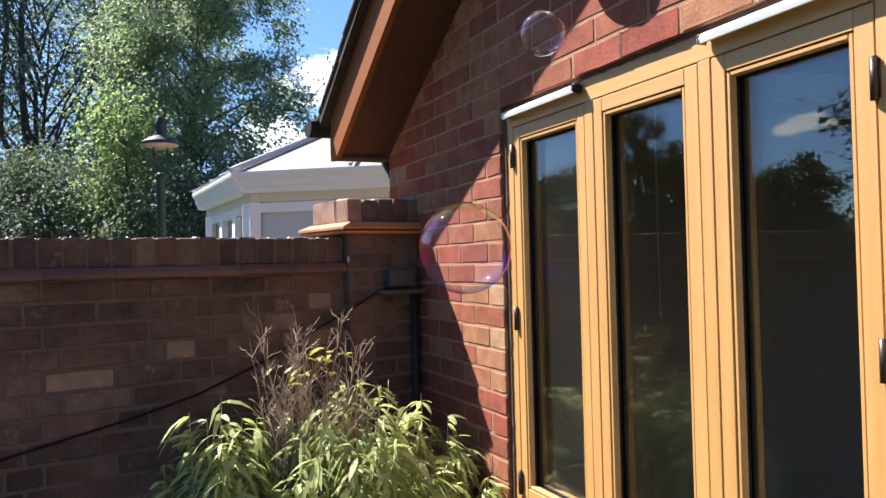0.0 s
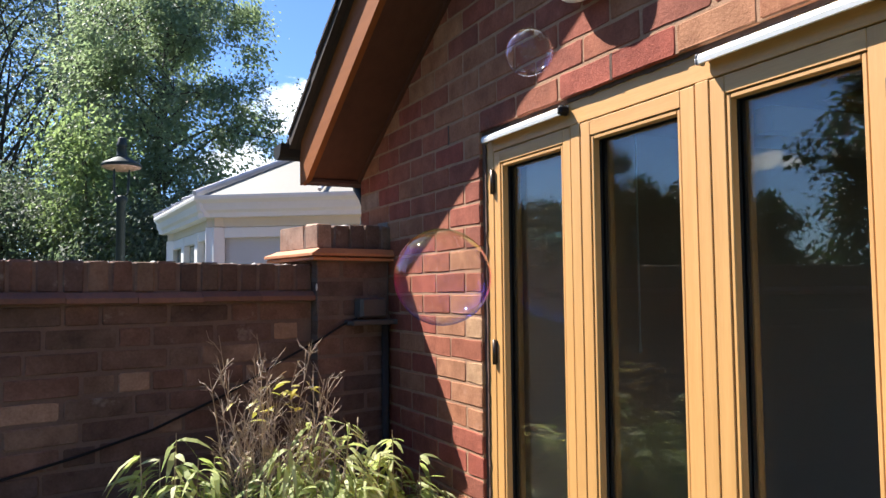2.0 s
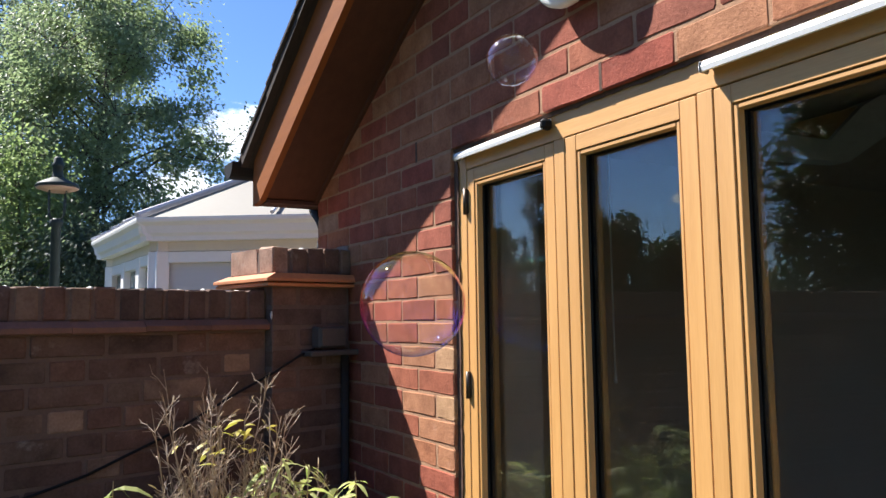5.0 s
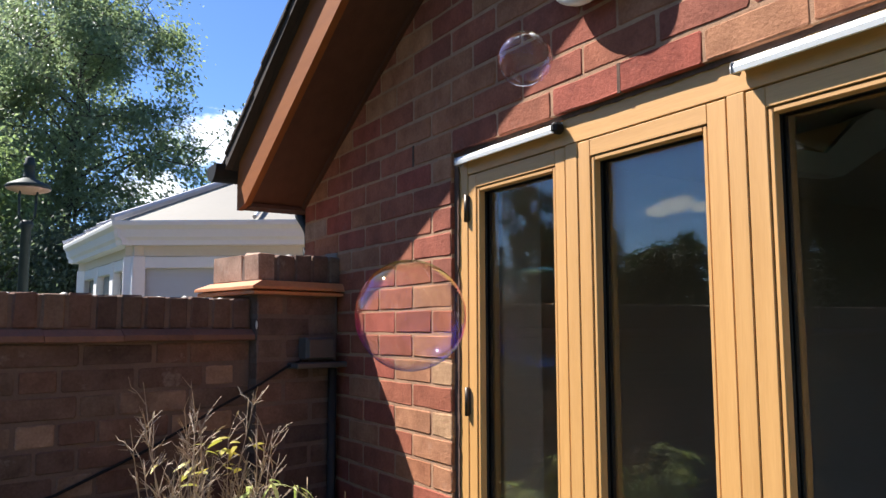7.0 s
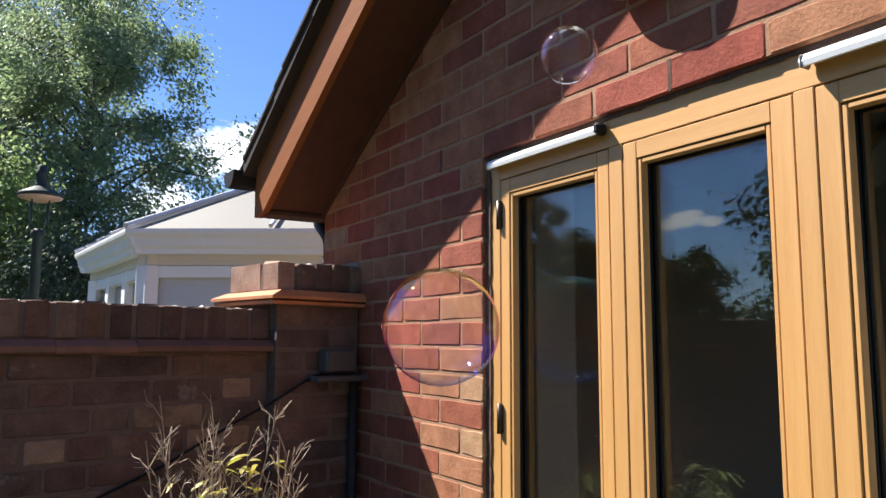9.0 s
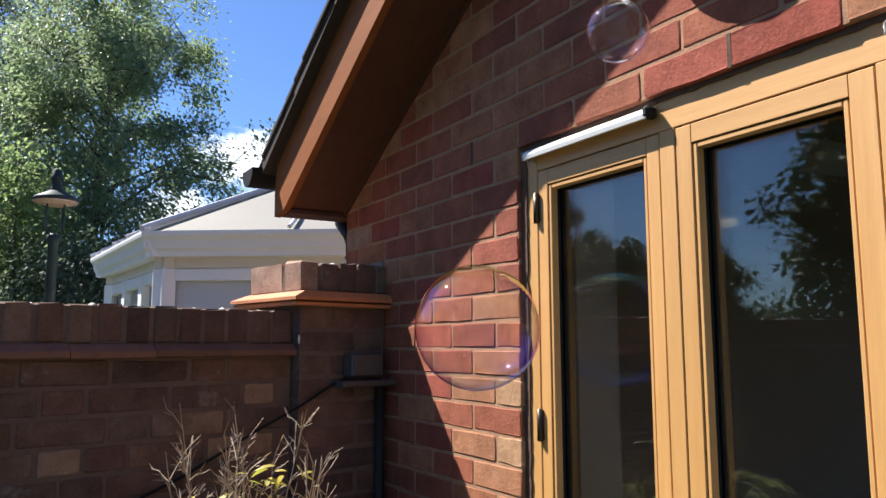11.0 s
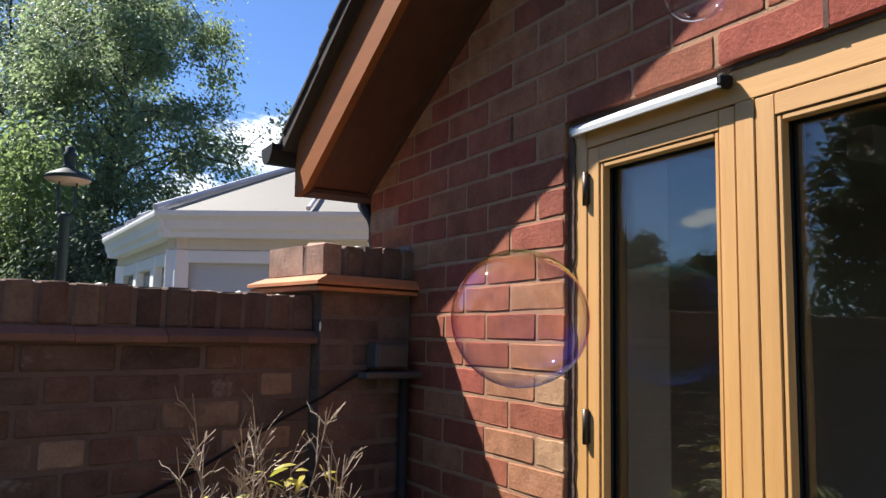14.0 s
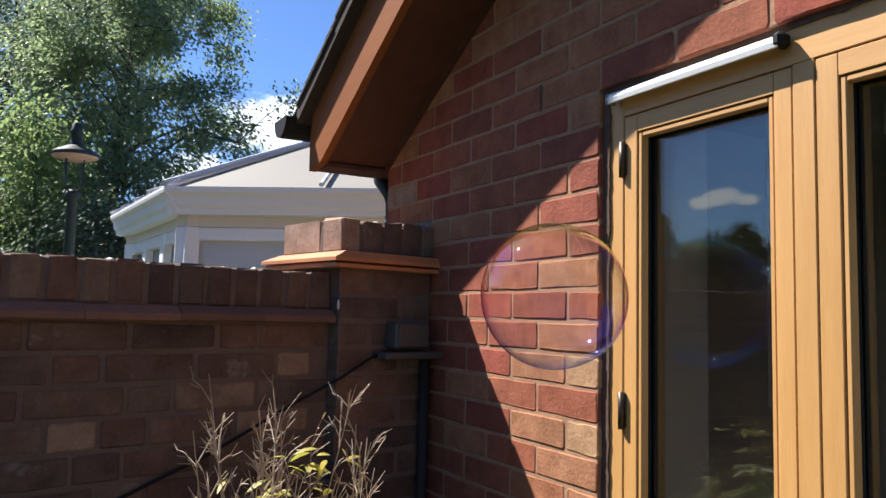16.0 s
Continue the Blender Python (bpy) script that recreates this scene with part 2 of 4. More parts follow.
LEAF = leaf_material("tree_leaves", [(0.13, 0.165, 0.105), (0.18, 0.215, 0.135), (0.235, 0.265, 0.165), (0.155, 0.19, 0.12)], 0.45, 0.52)
LEAF_DARK = leaf_material("dark_tree_leaves", [(0.09, 0.115, 0.095), (0.13, 0.155, 0.13), (0.175, 0.20, 0.16)], 0.45, 0.5)
LEAF_BRIGHT = leaf_material("sunny_leaves", [(0.12, 0.155, 0.075), (0.175, 0.215, 0.10), (0.23, 0.265, 0.13)], 0.45, 0.55)
LEAF_SHRUB = leaf_material("shrub_leaves", [(0.06, 0.08, 0.055), (0.10, 0.125, 0.08), (0.14, 0.165, 0.105)], 0.55, 0.45)
LEAF_FAR = leaf_material("far_tree_leaves", [(0.03, 0.05, 0.022), (0.045, 0.07, 0.028), (0.055, 0.085, 0.035)], 0.6, 0.25)
BAMBOO = leaf_material("bamboo_leaves", [(0.22, 0.27, 0.08), (0.42, 0.43, 0.17), (0.30, 0.34, 0.11), (0.58, 0.56, 0.31), (0.25, 0.30, 0.09)], 0.6, 0.35)
DRY_LEAF = leaf_material("dry_leaves", [(0.30, 0.22, 0.13), (0.20, 0.14, 0.09), (0.38, 0.30, 0.19), (0.26, 0.17, 0.11)], 0.7, 0.25)
YELLOW_LEAF = leaf_material("yellowing_leaves", [(0.45, 0.36, 0.06), (0.36, 0.33, 0.07), (0.50, 0.40, 0.10)], 0.5, 0.3)


def glass_material(name, tint=(0.86, 0.88, 0.87), base=0.062, power=5.0):
    """A double-glazed pane: clear through, with a doubled mirror reflection."""
    m = bpy.data.materials.new(name)
    m.use_nodes = True
    n, l = m.node_tree.nodes, m.node_tree.links
    n.remove(n["Principled BSDF"])
    tp = n.new("ShaderNodeBsdfTransparent")
    tp.inputs["Color"].default_value = (*tint, 1)
    gl = n.new("ShaderNodeBsdfGlossy")
    gl.inputs["Roughness"].default_value = 0.0
    fr = n.new("ShaderNodeLayerWeight")
    fr.inputs["Blend"].default_value = 0.5
    pw = n.new("ShaderNodeMath")
    pw.operation = "POWER"
    pw.inputs[1].default_value = power
    l.new(fr.outputs["Facing"], pw.inputs[0])
    gain = n.new("ShaderNodeMath")
    gain.operation = "MULTIPLY_ADD"
    gain.use_clamp = True
    gain.inputs[1].default_value = 1.0 - base
    gain.inputs[2].default_value = base
    l.new(pw.outputs[0], gain.inputs[0])
    mix = n.new("ShaderNodeMixShader")
    l.new(gain.outputs[0], mix.inputs[0])
    l.new(tp.outputs[0], mix.inputs[1])
    l.new(gl.outputs[0], mix.inputs[2])
    l.new(mix.outputs[0], n["Material Output"].inputs["Surface"])
    return m


GLASS = glass_material("window_glass")
GREY_PANE = material("tinted_pane", (0.20, 0.24, 0.22), 0.12, (0.16, 0.19, 0.18), 2, 20, 0.0)
BLIND = material("drawn_blind", (0.55, 0.56, 0.57), 0.5, (0.50, 0.51, 0.52), 2, 30, 0.02, stretch=(1, 1, 20))
ROOF_BAR = material("grey_glazing_bar", (0.60, 0.59, 0.60), 0.4, (0.54, 0.53, 0.54))
CLAY_OLD = material("old_terracotta_tile", (0.24, 0.115, 0.072), 0.85, (0.145, 0.078, 0.058), 10, 90, 0.3, spread=0.2)


def bubble_material(name, pale):
    """Soap film: clear, with a thin mirror sheen whose colour drifts in bands."""
    m = glass_material(name, (1, 1, 1), 0.03, 2.8)
    n, l = m.node_tree.nodes, m.node_tree.links
    gl = next(x for x in n if x.type == "BSDF_GLOSSY")
    gl.inputs["Roughness"].default_value = 0.03
    tc = n.new("ShaderNodeTexCoord")
    ns = n.new("ShaderNodeTexNoise")
    ns.inputs["Scale"].default_value = 5.0
    ns.inputs["Distortion"].default_value = 1.2
    l.new(tc.outputs["Object"], ns.inputs["Vector"])
    xyz = n.new("ShaderNodeSeparateXYZ")
    l.new(tc.outputs["Generated"], xyz.inputs[0])
    mad = n.new("ShaderNodeMath")
    mad.operation = "MULTIPLY_ADD"
    mad.inputs[1].default_value = 0.55
    l.new(ns.outputs["Fac"], mad.inputs[0])
    l.new(xyz.outputs["Z"], mad.inputs[2])
    cr = n.new("ShaderNodeValToRGB")
    cr.color_ramp.elements[0].color = (0.25, 0.45, 1.0, 1)
    cr.color_ramp.elements[0].position = 0.34
    cr.color_ramp.elements[1].color = (0.6, 1.0, 0.85, 1)
    cr.color_ramp.elements[1].position = 1.0
    for p, c in ((0.48, (0.75, 0.25, 1.0, 1)), (0.60, (1.0, 0.45, 0.7, 1)), (0.70, (1.0, 0.9, 0.75, 1)), (0.80, (0.95, 0.5, 0.85, 1)), (0.88, (1.0, 0.9, 0.35, 1)), (0.95, (0.55, 1.0, 0.5, 1))):
        cr.color_ramp.elements.new(p).color = c
    shift = n.new("ShaderNodeMath")
    shift.operation = "MULTIPLY"
    shift.inputs[1].default_value = 0.78
    l.new(mad.outputs[0], shift.inputs[0])
    l.new(shift.outputs[0], cr.inputs[0])
    wash = n.new("ShaderNodeMix")
    wash.data_type = "RGBA"
    wash.inputs[0].default_value = pale
    wash.inputs[7].default_value = (1, 1, 1, 1)
    l.new(cr.outputs[0], wash.inputs[6])
    l.new(wash.outputs[2], gl.inputs["Color"])
    return m


FILM = bubble_material("soap_film", 0.0)
FILM_CLEAR = bubble_material("clear_soap_film", 0.75)


# ---- building helpers ----
def mesh_of(name, bm, mat, smooth=False):
    me = bpy.data.meshes.new(name)
    if smooth:
        for f in bm.faces:
            f.smooth = True
    bm.normal_update()
    bm.to_mesh(me)
    bm.free()
    me.materials.append(mat)
    return me


def part(name, bm, mat, parent, label="", smooth=False):
    ob = new(name, mesh_of(name, bm, mat, smooth))
    ob.parent = parent
    if label:
        tagged(ob, label)
    return ob


def thing(name, label, category, group="", kind="", at=None):
    ob = new(name)
    ob.empty_display_size = 0.1
    if at is not None:
        ob.matrix_world = at
    return tagged(ob, label, category, group, kind)


def box(bm, x0, x1, y0, y1, z0, z1, bevel=0.0, m=None):
    r = bmesh.ops.create_cube(bm, size=1.0)
    vs = r["verts"]
    for v in vs:
        v.co = Vector((x0 + (v.co.x + 0.5) * (x1 - x0), y0 + (v.co.y + 0.5) * (y1 - y0), z0 + (v.co.z + 0.5) * (z1 - z0)))
    if bevel:
        es = list({e for v in vs for e in v.link_edges})
        r2 = bmesh.ops.bevel(bm, geom=es, offset=bevel, segments=1, affect="EDGES", profile=0.6)
        vs = list({v for v in r2["verts"]} | {v for v in vs if v.is_valid})
    if m is not None:
        bmesh.ops.transform(bm, matrix=m, verts=[v for v in vs if v.is_valid])
    return bm


def boxes(*specs, bevel=0.0):
    bm = bmesh.new()
    for s in specs:
        box(bm, *s, bevel=bevel)
    return bm


def prism(bm, outline, axis, a, b):
    """A closed outline of (p, q) pairs drawn out along an axis from a to b."""
    def at(p, q, s):
        return {"x": (s, p, q), "y": (p, s, q), "z": (p, q, s)}[axis]
    lo = [bm.verts.new(at(p, q, a)) for p, q in outline]
    hi = [bm.verts.new(at(p, q, b)) for p, q in outline]
    n = len(outline)
    bm.faces.new(lo)
    bm.faces.new(hi[::-1])
    for i in range(n):
        bm.faces.new((lo[i], hi[i], hi[(i + 1) % n], lo[(i + 1) % n]))
    bmesh.ops.recalc_face_normals(bm, faces=bm.faces[:])
    return bm


def tube(bm, pts, radii, sides=8, caps=True):
    """A tapered tube along points."""
    pts = [Vector(p) for p in pts]
    if not hasattr(radii, "__len__"):
        radii = [radii] * len(pts)
    rings = []
    for i, p in enumerate(pts):
        d = (pts[min(i + 1, len(pts) - 1)] - pts[max(i - 1, 0)]).normalized()
        u = d.orthogonal().normalized() if abs(d.z) > 0.95 else d.cross(Vector((0, 0, 1))).normalized()
        v = d.cross(u)
        rings.append([bm.verts.new(p + radii[i] * (math.cos(a) * u + math.sin(a) * v)) for a in (2 * math.pi * k / sides for k in range(sides))])
    for r0, r1 in zip(rings, rings[1:]):
        for k in range(sides):
            bm.faces.new((r0[k], r0[(k + 1) % sides], r1[(k + 1) % sides], r1[k]))
    if caps:
        bm.faces.new(rings[0][::-1])
        bm.faces.new(rings[-1])
    return bm


def lathe(bm, profile, sides=24, m=None):
    """A turned shape from (radius, height) pairs about z."""
    rings = []
    for r, z in profile:
        rings.append([bm.verts.new((r * math.cos(2 * math.pi * k / sides), r * math.sin(2 * math.pi * k / sides), z)) for k in range(sides)])
    for r0, r1 in zip(rings, rings[1:]):
        for k in range(sides):
            bm.faces.new((r0[k], r0[(k + 1) % sides], r1[(k + 1) % sides], r1[k]))
    bm.faces.new(rings[0][::-1])
    bm.faces.new(rings[-1])
    if m is not None:
        bmesh.ops.transform(bm, matrix=m, verts=bm.verts[:])
    return bm


# ---- ground ----
bm = bmesh.new()
box(bm, -400, 400, -400, 400, -0.3, -0.02)
tagged(part("ground", bm, GRASS, None), "mown green lawn around the house", "ground", kind="structure")
bm = bmesh.new()
box(bm, -3.4, -0.001, -0.6, 0.42, -0.019, 0.05, 0.01)
tagged(part("planting_bed", bm, SOIL, None), "dark bare soil bed below the walls", "flower bed", kind="structure")

# ---- house: gable wall, window opening, room behind ----
COURSE, STEP = 0.075, 0.225
WIN_Y0, WIN_Y1, WIN_Z0, WIN_Z1 = 0.0, -1.425, 0.675, 2.10
CORNER_Y = 1.125
PITCH = 0.567


def verge(y):
    """Height of the underside of the verge over the gable wall."""
    return 2.085 + PITCH * (1.143 - y)


RIDGE_Y = -2.2
bm = bmesh.new()
M0, M1 = 0.0018, 0.148
prism(bm, [(WIN_Y0 + 0.004, 0.0), (CORNER_Y - 0.006, 0.0), (CORNER_Y - 0.006, verge(CORNER_Y)), (WIN_Y0 + 0.004, verge(WIN_Y0 + 0.004))], "x", M0, M1)
box(bm, M0, M1, WIN_Y1, WIN_Y0 + 0.0035, 0.0, WIN_Z0)
prism(bm, [(WIN_Y1, WIN_Z1), (WIN_Y0 + 0.0035, WIN_Z1), (WIN_Y0 + 0.0035, verge(WIN_Y0)), (WIN_Y1, verge(WIN_Y1))], "x", M0, M1)
prism(bm, [(-5.525, 0.0), (WIN_Y1, 0.0), (WIN_Y1, verge(WIN_Y1)), (RIDGE_Y, verge(RIDGE_Y)), (-5.525, verge(CORNER_Y))], "x", M0, M1)
wall_gable = tagged(part("wall_gable", bm, MORTAR, None), "red brick gable wall with sandy mortar joints", "brick wall", kind="structure")

ROOM_Y0, ROOM_Y1 = -5.22, 0.82
SHAFT_SIDE = ((1.62, 2.40), (1.62, 2.285), (2.408, 2.322), (3.2, 2.71), (2.75, 2.712), (2.563, 2.625), (2.273, 2.418))
SHAFT_LINING = ((1.97, 2.46), (2.273, 2.424), (2.55, 2.628))
bm = bmesh.new()
for mirror in (False, True):
    side_wall = [(ROOM_Y1, 0.0), (CORNER_Y - 0.006, 0.0), (CORNER_Y - 0.006, verge(CORNER_Y) + 0.10), (ROOM_Y1, verge(ROOM_Y1) + 0.10)]
    prism(bm, [(2 * RIDGE_Y - a if mirror else a, b) for a, b in side_wall], "x", M1, 5.0)
# end wall left open, out of view, to let in light for the room
box(bm, 4.7, 5.0, ROOM_Y0, ROOM_Y1, 0.0, 0.06)
box(bm, 4.7, 5.0, ROOM_Y0, -5.0, 0.06, 2.08)
box(bm, 4.7, 5.0, -0.3, ROOM_Y1, 0.06, 2.08)
prism(bm, [(ROOM_Y0, 2.08), (ROOM_Y1, 2.08), (ROOM_Y1, verge(ROOM_Y1) + 0.10), (RIDGE_Y, verge(RIDGE_Y) + 0.10), (ROOM_Y0, verge(ROOM_Y1) + 0.10)], "x", 4.7, 5.0)
tagged(part("wall_room", bm, WARM_WALL, None), "plain brown painted walls of the dim room", "wall", kind="structure")
# unseen floor, its colour raised to bounce light up to the ceiling
bm = boxes((M1, 4.7, ROOM_Y0, ROOM_Y1, 0.0, 0.03))
tagged(part("floor", bm, FLOORING, None), "pale timber floor of the dim room", "floor", kind="structure")
bm = bmesh.new()
for foot in (CORNER_Y - 0.006, 2 * RIDGE_Y - CORNER_Y + 0.006):
    prism(bm, [(foot, verge(CORNER_Y) + 0.10), (foot, verge(CORNER_Y) + 0.18), (RIDGE_Y, verge(RIDGE_Y) + 0.18), (RIDGE_Y, verge(RIDGE_Y) + 0.10)], "x", M1, 5.0)
tagged(part("ceiling", bm, WARM_WALL, None), "sloping plastered ceiling of the dim room", "ceiling", kind="structure")
# two flat pieces stand in for the sides of a rooflight shaft
rooflight_shaft = thing("rooflight_shaft", "flat plaster and pine shapes in place of a rooflight shaft", "roof truss", kind="structure")
bm = prism(bmesh.new(), SHAFT_SIDE, "y", 0.20, 0.30)
part("bulkhead", bm, PLASTER, rooflight_shaft, "pale plaster side of the rooflight shaft")
bm = prism(bmesh.new(), SHAFT_LINING, "y", 0.215, 0.255)
part("gusset", bm, OAK_RAIL, rooflight_shaft, "orange pine lining of the rooflight shaft")

# ---- roof ----
roof = thing("roof", "pitched roof of dark plain tiles with brown boarded verge", "roof", kind="structure")
VX = -0.25
EAVE_Y = 1.245
bm = bmesh.new()
prism(bm, [(1.143, 2.085), (EAVE_Y, 2.074), (EAVE_Y + 0.004, 2.185), (EAVE_Y - 0.02, verge(EAVE_Y - 0.02) + 0.24), (RIDGE_Y, verge(RIDGE_Y) + 0.24), (RIDGE_Y, verge(RIDGE_Y))], "x", VX, VX + 0.025)
part("bargeboard", bm, BROWN, roof, "orange-brown stained timber bargeboard")
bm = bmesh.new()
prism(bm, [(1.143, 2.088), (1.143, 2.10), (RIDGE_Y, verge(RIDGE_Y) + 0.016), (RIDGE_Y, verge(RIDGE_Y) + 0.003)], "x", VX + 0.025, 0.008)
part("soffit", bm, SOFFIT, roof, "brown boarded soffit, darkened for shade")
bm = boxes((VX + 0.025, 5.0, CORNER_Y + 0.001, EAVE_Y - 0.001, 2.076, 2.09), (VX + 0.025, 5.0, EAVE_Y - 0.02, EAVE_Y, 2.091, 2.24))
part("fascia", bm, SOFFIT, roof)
# dark strip added to hide the brick ends; the eaves have no such part
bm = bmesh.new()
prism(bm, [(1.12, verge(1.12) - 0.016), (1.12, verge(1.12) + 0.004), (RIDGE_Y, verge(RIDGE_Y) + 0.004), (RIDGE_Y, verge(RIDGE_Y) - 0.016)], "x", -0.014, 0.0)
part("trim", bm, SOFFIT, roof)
bm = bmesh.new()
prism(bm, [(EAVE_Y + 0.03, verge(EAVE_Y + 0.03) + 0.236), (EAVE_Y + 0.03, verge(EAVE_Y + 0.03) + 0.282), (RIDGE_Y, verge(RIDGE_Y) + 0.282), (RIDGE_Y, verge(RIDGE_Y) + 0.236)], "x", VX - 0.044, VX - 0.016)
part("undercloak", bm, ROOF_TILE, roof, "dark bedded edge under the tiles")
# the slab of the far slope and of this one
bm = bmesh.new()
prism(bm, [(EAVE_Y + 0.04, verge(EAVE_Y + 0.04) + 0.235), (RIDGE_Y, verge(RIDGE_Y) + 0.235), (RIDGE_Y, verge(RIDGE_Y) + 0.26), (EAVE_Y + 0.04, verge(EAVE_Y + 0.04) + 0.26)], "x", VX - 0.015, 5.0)
prism(bm, [(-5.65, verge(1.25) + 0.235), (RIDGE_Y, verge(RIDGE_Y) + 0.235), (RIDGE_Y, verge(RIDGE_Y) + 0.30), (-5.65, verge(1.25) + 0.30)], "x", VX - 0.05, 5.0)
part("roof_deck", bm, ROOF_TILE, roof)

# ---- frame, sashes, glass of the window ----
window_1 = thing("window_1", "three-light stained oak casement window with double glazing", "window", kind="structure")
FX = 0.017
SASH_Z0, SASH_Z1 = 0.742, 2.022
bm = boxes((FX, 0.10, -0.0585, -0.0015, WIN_Z0, WIN_Z1 - 0.001), (FX, 0.10, -1.42, -1.3785, WIN_Z0, WIN_Z1 - 0.001), bevel=0.002)
for y0, y1 in ((-0.5175, -0.4765), (-0.9745, -0.9355)):
    box(bm, FX, 0.10, y0, y1, WIN_Z0 + 0.06, 2.0245, 0.0015)
part("window_frame", bm, OAK, window_1)
bm = boxes((FX + 0.0005, 0.10, -1.378, -0.059, 2.025, WIN_Z1 - 0.001), (FX + 0.001, 0.10, -1.378, -0.059, WIN_Z0, WIN_Z0 + 0.059), bevel=0.0015)
part("frame_rail", bm, OAK_RAIL, window_1)
# y from, y to, width of the stile at the high end and at the low end
SASHES = ((-0.474, -0.061, 0.038, 0.036), (-0.933, -0.520, 0.040, 0.044), (-1.376, -0.977, 0.041, 0.041))
for y0, y1, left, right in SASHES:
    sash = new("sash")
    sash.parent = window_1
    z0, z1 = SASH_Z0, SASH_Z1
    g0, g1, gz0, gz1 = y0 + right, y1 - left, 0.826, 1.983
    part("stile", boxes((FX + 0.001, 0.088, g1, y1, z0, z1), bevel=0.0015), OAK, sash)
    part("stile", boxes((FX + 0.001, 0.088, y0, g0, z0, z1), bevel=0.0015), OAK, sash)
    part("rail", boxes((FX + 0.001, 0.088, g0 + 0.0004, g1 - 0.0004, gz1, z1), bevel=0.0012), OAK_RAIL, sash)
    part("rail", boxes((FX + 0.001, 0.088, g0 + 0.0004, g1 - 0.0004, z0, gz0), bevel=0.0012), OAK_RAIL, sash)
    # glazing beads, a hair's breadth off the stiles, with the dark spacer behind them
    B, W = 0.0022, 0.0125
    for a, b in ((g1 - W, g1 - B), (g0 + B, g0 + W)):
        part("bead", boxes((FX + 0.0035, 0.041, a, b, gz0 + B, gz1 - B), bevel=0.002), OAK, sash)
    for a, b in ((gz1 - W, gz1 - B), (gz0 + B, gz0 + W)):
        part("bead", boxes((FX + 0.0035, 0.041, g0 + W + 0.0004, g1 - W - 0.0004, a, b), bevel=0.002), OAK_RAIL, sash)
    part("gasket", boxes((0.0415, 0.0475, g1 - 0.0128, g1, gz0, gz1), (0.0415, 0.0475, g0, g0 + 0.0128, gz0, gz1), (0.0415, 0.0475, g0 + 0.0128, g1 - 0.0128, gz1 - 0.0128, gz1), (0.0415, 0.0475, g0 + 0.0128, g1 - 0.0128, gz0, gz0 + 0.0128)), BLACK, sash)
    part("spacer_bar", boxes((0.0535, 0.0655, g1 - 0.0124, g1, gz0, gz1), (0.0535, 0.0655, g0, g0 + 0.0124, gz0, gz1), (0.0535, 0.0655, g0 + 0.0124, g1 - 0.0124, gz1 - 0.0124, gz1), (0.0535, 0.0655, g0 + 0.0124, g1 - 0.0124, gz0, gz0 + 0.0124)), BLACK, sash)
    part("inner_bead", boxes((0.0705, 0.090, g1 - 0.011, g1 - 0.001, gz0, gz1), (0.0705, 0.090, g0 + 0.001, g0 + 0.011, gz0, gz1), bevel=0.002), OAK, sash, "brown inner glazing bead")
    part("inner_bead", boxes((0.0705, 0.090, g0 + 0.0205, g1 - 0.0205, gz1 - 0.012, gz1), (0.0705, 0.090, g0 + 0.0205, g1 - 0.0205, gz0, gz0 + 0.012), bevel=0.002), OAK_RAIL, sash, "brown inner glazing bead")
    for gx in (0.049, 0.066):
        pane = part("pane", boxes((gx, gx + 0.004, g0 + 0.001, g1 - 0.001, gz0 + 0.001, gz1 - 0.001)), GLASS, sash)
        pane.visible_shadow = False
bm = bmesh.new()
prism(bm, [(-0.035, 0.640), (0.10, 0.640), (0.10, 0.674), (FX, 0.674), (-0.035, 0.662)], "y", -1.45, 0.02)
part("window_sill", bm, OAK_RAIL, window_1)
# drip bars over the opening lights
for y0, y1 in ((-0.474, -0.030), (-1.385, -0.966)):
    bar = part("drip_bar", prism(bmesh.new(), [(0.022, 2.086), (0.001, 2.080), (-0.012, 2.072), (-0.015, 2.064), (-0.013, 2.054), (-0.009, 2.053), (-0.008, 2.066), (0.005, 2.072), (0.022, 2.077)], "y", y0 + 0.004, y1 - 0.004), ALU, window_1, "white aluminium drip bar")
    part("end_cap", boxes((-0.0165, 0.0165, y0 - 0.006, y0 + 0.016, 2.053, 2.081), bevel=0.007), BLACK, bar)
    part("end_cap", boxes((-0.0165, 0.012, y1 - 0.012, y1 - 0.003, 2.052, 2.076), bevel=0.004), ALU_END, bar)
for y, zs in ((-0.0597, (1.888, 1.345, 0.80)), (-1.3775, (1.845, 1.345, 0.80))):
    for z in zs:
        bm = bmesh.new()
        tube(bm, [(0.012, y, z), (0.012, y, z + 0.078)], 0.0075, 10)
        box(bm, 0.016, 0.024, y - 0.010, y + 0.010, z + 0.004, z + 0.074, 0.001)
        part("hinge", bm, BRONZE, window_1, "dark metal butt hinge", True)

# ragged sealant between brickwork and frame
def ragged(a, b, n, place, seed):
    """A thin strip from a to b with one torn edge; place(s, w) gives the point at s along it, w from its straight edge."""
    r2 = random.Random(seed)
    bm = bmesh.new()
    rows = []
    for k in range(n + 1):
        s_ = a + (b - a) * k / n
        w = 0.019 + 0.006 * noise.noise(Vector((s_ * 22, seed, 0))) + r2.uniform(-0.002, 0.002)
        rows.append([bm.verts.new(place(s_, q, d)) for q, d in ((-0.004, 0), (w, 0), (w, 1), (-0.004, 1))])
    for r0, r1 in zip(rows, rows[1:]):
        for q in range(4):
            bm.faces.new((r0[q], r0[(q + 1) % 4], r1[(q + 1) % 4], r1[q]))
    bm.faces.new(rows[0][::-1])
    bm.faces.new(rows[-1])
    bmesh.ops.recalc_face_normals(bm, faces=bm.faces[:])
    return bm


